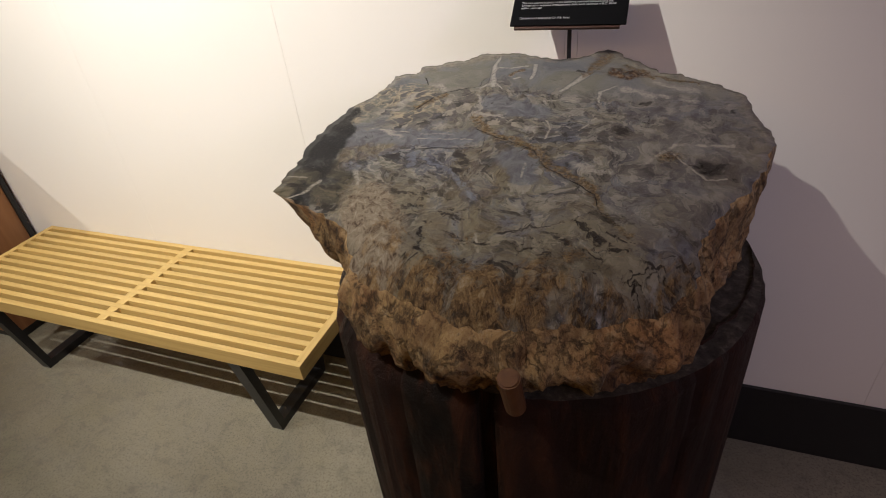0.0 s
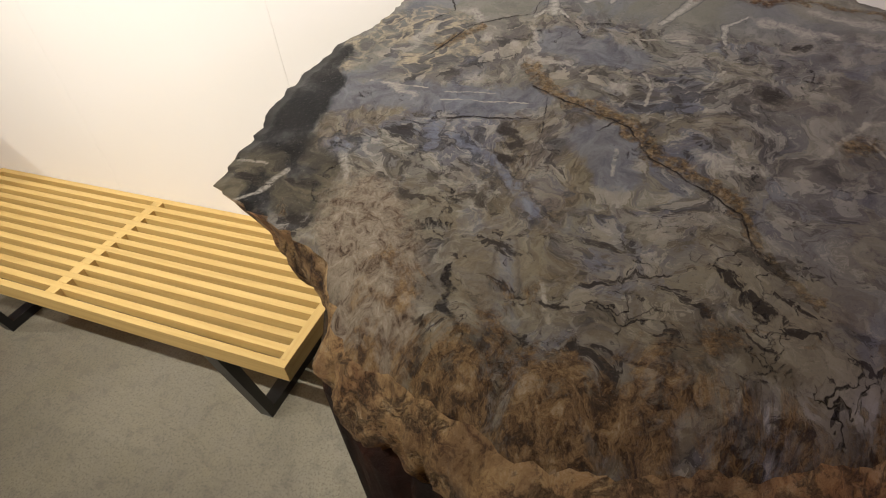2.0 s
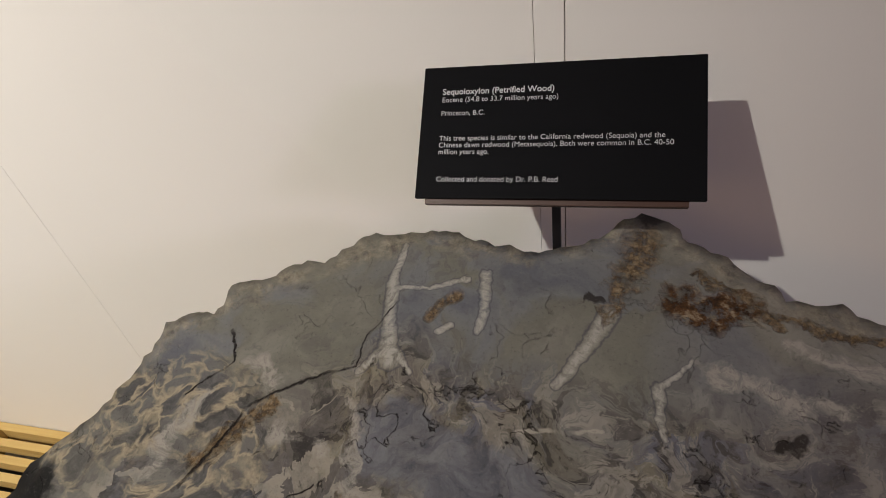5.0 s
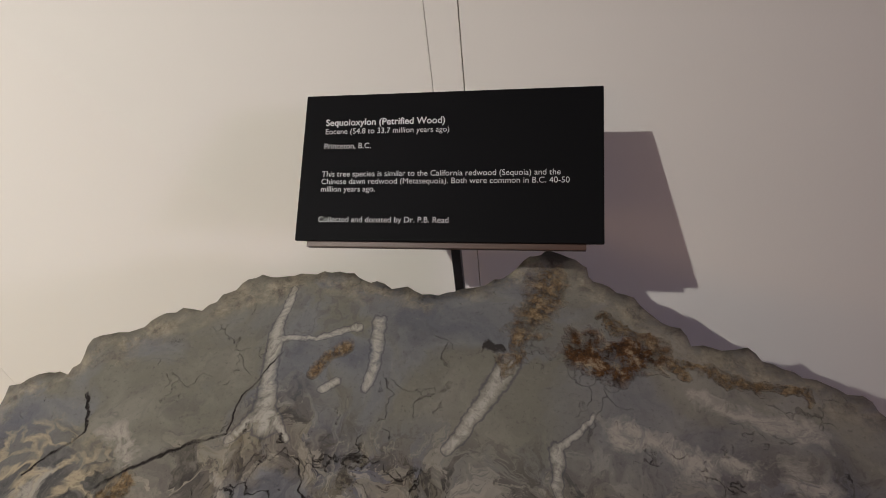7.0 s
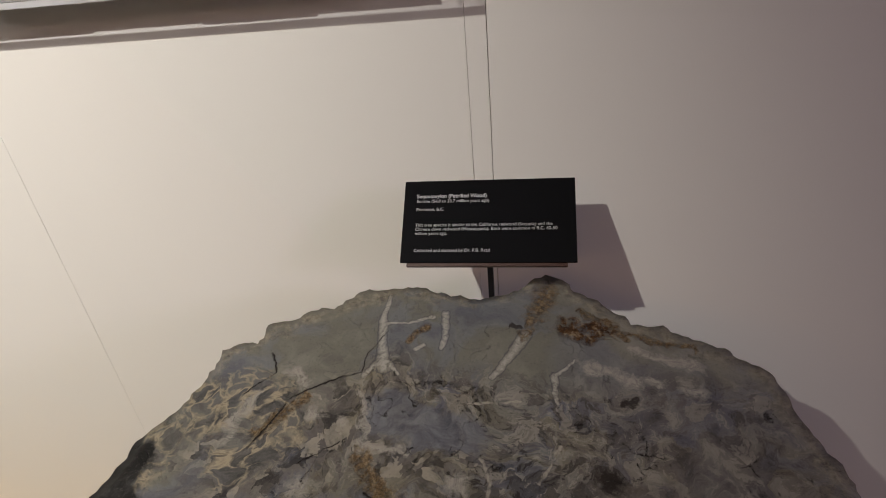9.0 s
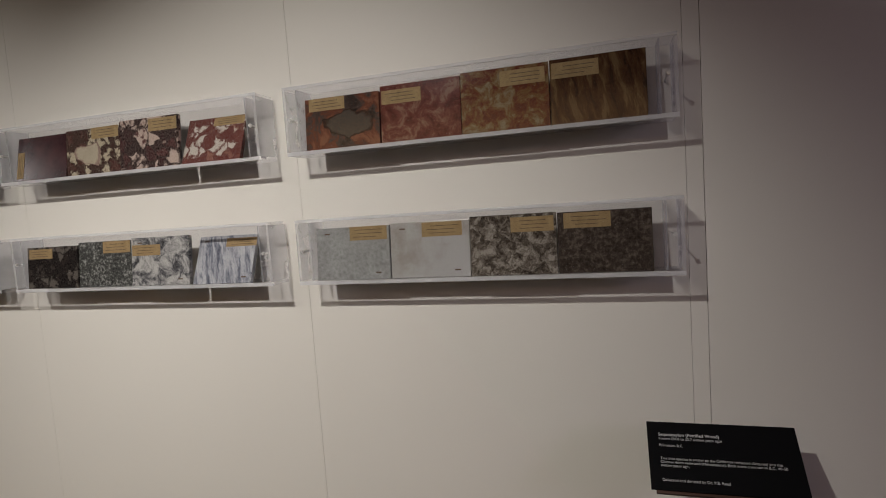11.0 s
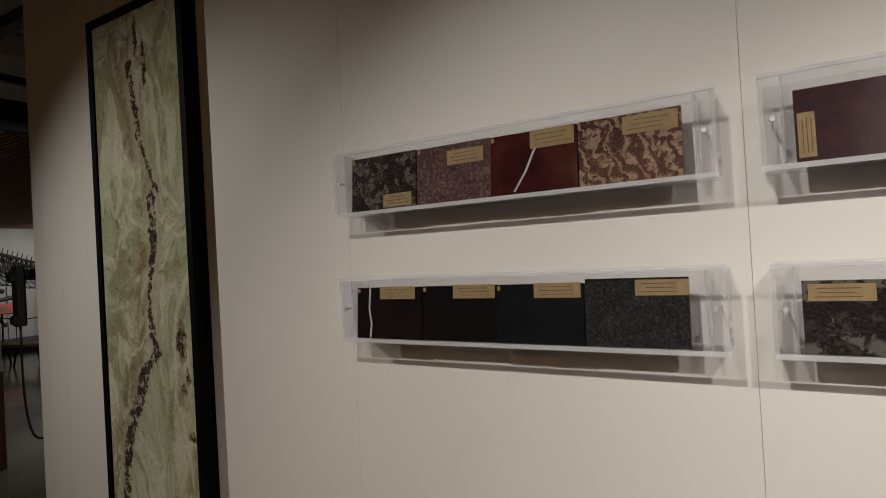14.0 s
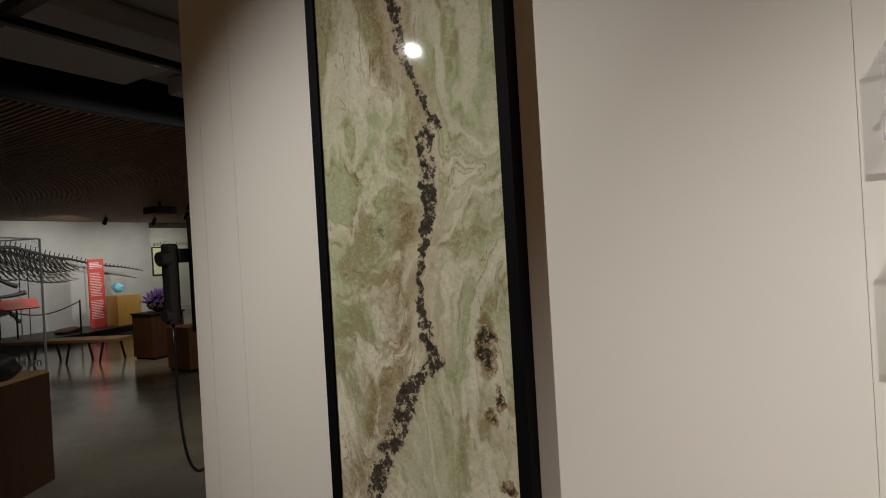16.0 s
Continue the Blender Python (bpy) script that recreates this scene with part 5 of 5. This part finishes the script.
# ---- far gallery ----
grey_wall = paint("pale_grey_gallery_wall", (0.46, 0.46, 0.43), 0.75, 0.3)
green_wall = paint("pale_yellow_green_wall", (0.55, 0.57, 0.36), 0.75)
bone = paint("dark_fossil_bone", (0.028, 0.022, 0.019), 0.6, 0.4, 60)
red_print = paint("red_printed_panel", (0.55, 0.06, 0.045), 0.5)
glass_rim = acrylic_material("polished_glass_edge", 0.75, (0.62, 0.66, 0.66))
glass = acrylic_material("clear_case_glass", 0.015, (0.7, 0.75, 0.75))
structure("wall_west", box(-19.2, -19, -7, 9.62, 0, 3.25), grey_wall, "pale grey gallery wall behind the skeleton", "wall")
structure("wall_far", box(-24.2, -24, 9, 17, 0, 3.4), grey_wall, "far gallery wall with a lettered heading", "wall")
structure("wall_back", box(-26, 6, 17, 17.2, 0, 3.6), wall_paint, "plain gallery back wall", "wall")
structure("wall_west_end", box(-26.2, -26, -7, 17, 0, 3.6), grey_wall, "plain gallery end wall", "wall")
bm = bmesh.new()
ya = -2.0
while ya < 15.0:
    box(-18.9, -6.9, ya, ya + 0.036, 3.20, 3.25, 0, bm)
    ya += 0.068
tagged(part("ceiling_slats", bm, slat_wood), "rows of brown timber ceiling slats", "ceiling", kind="stuff")
structure("ceiling_west", box(-26.2, -6.9, -7.2, 17, 3.42, 3.5), paint("black_ceiling_void", (0.02, 0.018, 0.016), 0.9), "black void above the timber slats", "ceiling")
bulk = thing("ceiling_beam", (0, 0, 0), "dark ceiling beam at the edge of the slats", "beam", kind="structure")
part("beam", box(-6.95, -6.86, -5, 15, 3.19, 3.6, 0.01), black_paint, bulk)
part("beam", box(-5.36, -5.30, -5, 15, 3.18, 3.23, 0.005), black_steel, bulk)
part("beam", box(-6.8, -4.0, 0.42, 0.50, 3.2, 3.26, 0.005), black_steel, bulk)


def ceiling_coffers():
    for k, yy in enumerate((-1.2, 1.0, 3.2, 5.4)):
        c = thing("ceiling_coffer", (-6.05, yy, 3.42), "grey boxed ceiling panel between beams", "ceiling panel", "ceiling panels", "structure")
        # Same lightened paint, making up for weak light on the panels.
        part("panel", box(-0.62, 0.6, -0.9, 0.9, 0.0, 0.17, 0.04), bpy.data.materials["lightened_gallery_ceiling_paint"], c)


ceiling_coffers()


def timber_bench():
    a, b = Vector((-16.6, 3.55)), Vector((-12.7, 5.15))
    d = (b - a).length
    t = thing("timber_bench", ((a.x + b.x) / 2, (a.y + b.y) / 2, 0), "long timber bench with black splayed legs", "bench", turn=math.degrees(math.atan2(b.y - a.y, b.x - a.x)))
    part("seat", box(-d / 2, d / 2, -0.25, 0.25, 0.40, 0.455, 0.006), wood("gallery_bench_wood", (0.36, 0.20, 0.09), (0.25, 0.13, 0.055)), t)
    for i in range(6):
        x = -d / 2 + 0.3 + i * (d - 0.6) / 5
        for s in (-1, 1):
            part("leg", rod((x + 0.02 * s, 0.20 * s, 0.40), (x + 0.10 * s, 0.22 * s, 0.0), 0.022, 0.022, 8), black_steel, t)


timber_bench()


def amethyst_pedestal():
    p = thing("display_pedestal", (-12.35, 5.62, 0), "dark reddish-brown wooden display pedestal", "pedestal")
    part("body", box(-0.32, 0.32, -0.34, 0.34, 0.04, 0.86, 0.006), gallery_wood, p)
    part("kick_base", box(-0.29, 0.29, -0.31, 0.31, 0, 0.04), black_paint, p)
    part("top_board", box(-0.34, 0.34, -0.36, 0.36, 0.86, 0.89, 0.004), black_paint, p)
    b = thing("display_pedestal", (-10.45, 5.06, 0), "orange-brown wooden display pedestal past the handset", "pedestal")
    part("body", box(-0.3, 0.3, -0.3, 0.3, 0.04, 0.74, 0.006), plinth_wood, b)
    part("kick_base", box(-0.27, 0.27, -0.27, 0.27, 0, 0.04), black_paint, b)
    g = thing("amethyst_geode", (-12.35, 5.68, 0.89), "purple amethyst crystal cluster on a dark base", "geode")
    rng = random.Random(4)
    bm = bmesh.new()
    bmesh.ops.create_icosphere(bm, subdivisions=3, radius=0.2, matrix=Matrix.Diagonal((1.0, 1.1, 0.7, 1)))
    for v in bm.verts:
        v.co *= 1 + 0.25 * noise.noise(v.co * 9)
        v.co.z = max(v.co.z + 0.13, 0.0)
    part("matrix_rock", bm, paint("dark_geode_rock", (0.03, 0.025, 0.03), 0.7), g)
    bm = bmesh.new()
    for _ in range(130):
        a, e = rng.uniform(0, 2 * math.pi), rng.uniform(0.1, 1.4)
        n = Vector((math.cos(a) * math.cos(e), math.sin(a) * math.cos(e), math.sin(e)))
        base = Vector((0, 0, 0.16)) + Vector((n.x * 0.19, n.y * 0.22, n.z * 0.19))
        ln = rng.uniform(0.05, 0.16)
        rod(base, base + n * ln, rng.uniform(0.018, 0.036), 0.002, 6, bm)
    m = mat("amethyst_crystal", (0.18, 0.07, 0.42), 0.15)
    nn = Nodes(m)
    nn.colour(nn.ramp(nn.noise(12, 4), [(0.3, (0.07, 0.025, 0.20)), (0.7, (0.34, 0.22, 0.62))]))
    part("crystals", bm, m, g, "purple crystals")


amethyst_pedestal()


def glass_case():
    c = thing("glass_exhibit_case", (-7.2 - 0.55 * 0.866 + 0.92 * 0.5, 1.4 - 0.55 * 0.5 - 0.92 * 0.866, 0), "glass exhibit case on a brown wooden plinth", "display case", turn=30.0)
    part("plinth", box(-0.55, 0.55, -0.92, 0.92, 0.0, 0.93, 0.005), gallery_wood, c)
    part("rim", box(-0.555, 0.555, -0.925, 0.925, 0.93, 0.95, 0.002), wood("case_rim_wood", (0.55, 0.33, 0.13), (0.42, 0.24, 0.09)), c, "pale wooden rim")
    for xa, xb, yy, yb in ((0.535, 0.545, -0.9, 0.9), (-0.545, -0.535, -0.9, 0.9), (-0.534, 0.534, 0.895, 0.905), (-0.534, 0.534, -0.905, -0.895)):
        part("glass_pane", box(xa, xb, yy, yb, 0.952, 2.07), glass, c)
    for xa in (-0.543, 0.543):
        for yy in (-0.903, 0.903):
            part("glass_edge", box(xa - 0.007, xa + 0.007, yy - 0.007, yy + 0.007, 0.951, 2.09), glass_rim, c)
    for yy in (-0.903, 0.903):
        part("glass_edge", box(-0.535, 0.535, yy - 0.006, yy + 0.006, 2.084, 2.096), glass_rim, c)
    for xa in (-0.543, 0.543):
        part("glass_edge", box(xa - 0.006, xa + 0.006, -0.895, 0.895, 2.084, 2.096), glass_rim, c)
    part("glass_top", box(-0.55, 0.55, -0.91, 0.91, 2.071, 2.083), glass, c)
    lettering("lettering", "making", 0.115, (0.50, 0.912, 0.99), sign_white, c, (90, 0, 180), "white lettering seen from behind")
    f = thing("fossil_specimen", (-7.15, 0.86, 0.95), "rough dark fossil specimen inside the glass case", "fossil")
    bm = bmesh.new()
    bmesh.ops.create_icosphere(bm, subdivisions=4, radius=0.2, matrix=Matrix.Diagonal((0.9, 1.3, 0.6, 1)))
    for v in bm.verts:
        v.co *= 1 + 0.35 * noise.noise(v.co * 7) + 0.12 * noise.noise(v.co * 21)
        v.co.z = max(v.co.z + 0.10, 0.0)
    part("rock", bm, bone, f, smooth=True)


glass_case()


def platform():
    p = thing("exhibit_platform", (-17.6, 6.6, 0), "low black exhibit platform with a curved front", "platform")
    bm = bmesh.new()
    outline = [(-1.38, -5.2), (0.2, -5.2), (0.5, -2.5), (0.45, 0.0), (0.1, 1.6), (-0.5, 2.7), (-1.38, 2.95)]
    lo = [bm.verts.new((x, y, 0)) for x, y in outline]
    hi = [bm.verts.new((x, y, 0.17)) for x, y in outline]
    bm.faces.new(hi)
    bm.faces.new(lo[::-1])
    for i in range(len(lo)):
        j = (i + 1) % len(lo)
        bm.faces.new((lo[i], lo[j], hi[j], hi[i]))
    part("deck", bm, black_paint, p)


platform()


def skeleton_thing():
    s = thing("reptile_skeleton", (-18.6, 7.0, 0.17), "mounted dark fossil skeleton of a long marine reptile", "skeleton")
    spine = []
    marks = ((-4.5, 2.15), (-1.7, 2.32), (-1.28, 2.31), (-0.33, 2.03), (0.74, 1.78), (2.1, 1.53))
    for i in range(60):
        y = -4.5 + 6.6 * i / 59
        k = max(j for j in range(5) if marks[j][0] <= y + 1e-6)
        (ya, za), (yb, zb) = marks[k], marks[k + 1]
        spine.append(Vector((0.0, y, za + (zb - za) * (y - ya) / (yb - ya) + 0.012 * math.sin(i * 0.5))))
    part("spine", tube(spine, [0.045 * (1 - 0.75 * max(0, (i / 59 - 0.5) * 2)) for i in range(60)], 8), bone, s)
    for i in range(4, 58):
        t = i / 59
        p = spine[i]
        up = 0.16 * (1 - 0.85 * max(0, (t - 0.55) / 0.45))
        part("vertebra", rod(p + Vector((0, 0, 0.0)), p + Vector((0.0, 0.04, up)), 0.022 * (1.1 - t * 0.7), 0.012, 6), bone, s)
        if i > 34:
            part("vertebra", rod(p, p + Vector((0.0, 0.05, -up * 0.7)), 0.014 * (1.2 - t * 0.8), 0.006, 6), bone, s)
    for i in range(12, 40):
        p = spine[i]
        size = math.sin(math.pi * (i - 10) / 32) ** 0.5
        for side in (-0.2, 0.2):
            pts = [p + Vector((side * math.sin(k / 7 * 2.6), 0.34 * (k / 7) ** 1.6, -0.62 * size * math.sin(k / 7 * 1.45))) for k in range(8)]
            part("rib", tube(pts, [0.019 - 0.0012 * k for k in range(8)], 6), bone, s)
    for ya, za, yb, zb in ((-2.4, 1.95, -1.33, 1.31), (-2.6, 1.02, -1.15, 1.14), (-1.5, 0.62, -1.3, 0.42)):
        pts = [Vector((0.2, ya + (yb - ya) * k / 8, za + (zb - za) * k / 8 + 0.03 * math.sin(k * 0.8))) for k in range(9)]
        part("limb_bone", tube(pts, [0.062 - 0.022 * math.sin(math.pi * k / 8) for k in range(9)], 8), bone, s)
    for y0 in (-3.0, -1.0, 0.8):
        part("support_rod", rod((0, y0, 0), (0, y0, 1.9), 0.012, None, 8), black_steel, s)


skeleton_thing()


def gallery_panel():
    p = thing("red_text_panel", (-18.2, 7.50, 0.17), "tall red printed text panel with white writing", "sign")
    part("panel", box(-0.02, 0.02, -0.21, 0.21, 0.0, 1.92, 0.003), red_print, p)
    rng = random.Random(2)
    for i in range(34):
        z = 1.80 - i * 0.045 - (0.1 if i > 3 else 0) - (0.1 if i > 18 else 0)
        if z > 0.25:
            part("text_bar", box(0.0205, 0.022, -0.17, 0.17 - 0.09 * rng.random(), z, z + (0.03 if i < 3 else 0.014)), sign_white, p)
    s = thing("red_label_sign", (-17.7, 5.35, 0.17), "tilted red label sign on a low stand", "sign")
    o = part("panel", box(-0.02, 0.02, -0.46, 0.46, -0.15, 0.15, 0.004), red_print, s)
    o.matrix_basis = pose(0, 0, 0.88, 0, -38, 0)
    q = part("picture", box(0.021, 0.023, -0.22, 0.18, -0.07, 0.06), paint("brown_picture_print", (0.30, 0.12, 0.05), 0.6), s, "brown printed picture")
    q.matrix_basis = pose(0, 0, 0.88, 0, -38, 0)
    part("stand", rod((0, 0, 0), (0, 0, 0.84), 0.02), black_steel, s)


gallery_panel()


def barrier():
    b = thing("rope_barrier", (-17.2, 6.4, 0.17), "black rope barrier on slim posts before the skeleton", "barrier")
    ys = (-3.1, -1.6, 0.15)
    for y in ys:
        part("post", rod((0, y, 0), (0, y, 0.88), 0.02, None, 10), black_steel, b)
    for a, c in zip(ys, ys[1:]):
        pts = [(0, a + (c - a) * k / 14, 0.84 - 0.24 * math.sin(math.pi * k / 14)) for k in range(15)]
        part("rope", tube(pts, 0.014, 8), black_steel, b)
    r = thing("fossil_rock", (-17.7, 6.50, 0.17), "reddish-brown fossil rock lying on the platform", "rock")
    bm = bmesh.new()
    bmesh.ops.create_icosphere(bm, subdivisions=3, radius=0.2, matrix=Matrix.Diagonal((0.8, 1.5, 0.5, 1)))
    for v in bm.verts:
        v.co *= 1 + 0.4 * noise.noise(v.co * 8)
        v.co.z = max(v.co.z + 0.06, 0.0)
    part("rock", bm, paint("red_brown_rock", (0.14, 0.06, 0.04), 0.8, 0.4), r)


barrier()


def yellow_plinth():
    p = thing("yellow_plinth", (-18.0, 8.12, 0.17), "pale yellow wooden plinth by the red panel", "plinth")
    part("body", box(-0.3, 0.3, -0.34, 0.34, 0.0, 0.85, 0.005), wood("yellow_plinth_wood", (0.52, 0.30, 0.07), (0.40, 0.22, 0.05), "z"), p)
    q = thing("blue_model_box", (-18.0, 7.98, 1.02), "light blue lit model inside a clear box", "model")
    part("box", box(-0.15, 0.15, -0.16, 0.16, 0.0, 0.5, 0.02), glass, q)
    bm = bmesh.new()
    bmesh.ops.create_icosphere(bm, subdivisions=3, radius=0.14)
    for v in bm.verts:
        v.co *= 1 + 0.3 * noise.noise(v.co * 12)
        v.co.z += 0.22
    part("model", bm, paint("light_blue_model", (0.22, 0.66, 0.85), 0.4), q, smooth=True)


yellow_plinth()


def heading():
    h = thing("wall_heading", (-23.99, 12.55, 2.62), "black lettered heading on the far gallery wall", "sign")
    part("board", box(-0.005, 0.004, -0.6, 3.4, -0.12, 0.36), grey_wall, h)
    lettering("lettering", "ic and Geochemical Research", 0.27, (0.006, 0.0, 0.02), ink, h, (90, 0, 90), "black lettering")
    w = thing("lit_window", (-23.99, 13.25, 1.4), "pale yellow-green lit display window", "window")
    part("frame", box(0, 0.03, -0.52, 0.52, 0, 1.2, 0.004), black_steel, w)
    part("pane", box(0.031, 0.036, -0.47, 0.47, 0.05, 1.15), green_wall, w, "pale yellow-green pane")


heading()


def projector():
    p = thing("ceiling_projector", (-13.3, 6.4, 2.93), "dark projector hanging under the timber ceiling", "projector")
    part("body", box(-0.22, 0.22, -0.26, 0.26, 0, 0.16, 0.02), paint("dark_grey_plastic", (0.05, 0.05, 0.05), 0.5), p)
    part("mount", rod((0, 0, 0.16), (0, 0, 0.28), 0.03), black_steel, p)
    part("lens", rod((0.2, 0.12, 0.08), (0.25, 0.12, 0.08), 0.05, 0.045), black_plastic, p)


projector()
for px, py in ((-16.4, 6.9), (-16.4, 8.2), (-16.4, 9.6), (-14.5, 7.9), (-12.2, 6.4), (-11.2, 6.3)):
    t = thing("spot_lamp", (px, py, 3.20), "small black spot lamp under the timber ceiling", "lamp", "gallery spot lamps")
    part("stem", rod((0, 0, 0), (0, 0, -0.10), 0.012, None, 8), black_steel, t)
    part("can", rod((0.02, 0, -0.10), (-0.10, 0, -0.24), 0.05, 0.055, 16), black_steel, t)
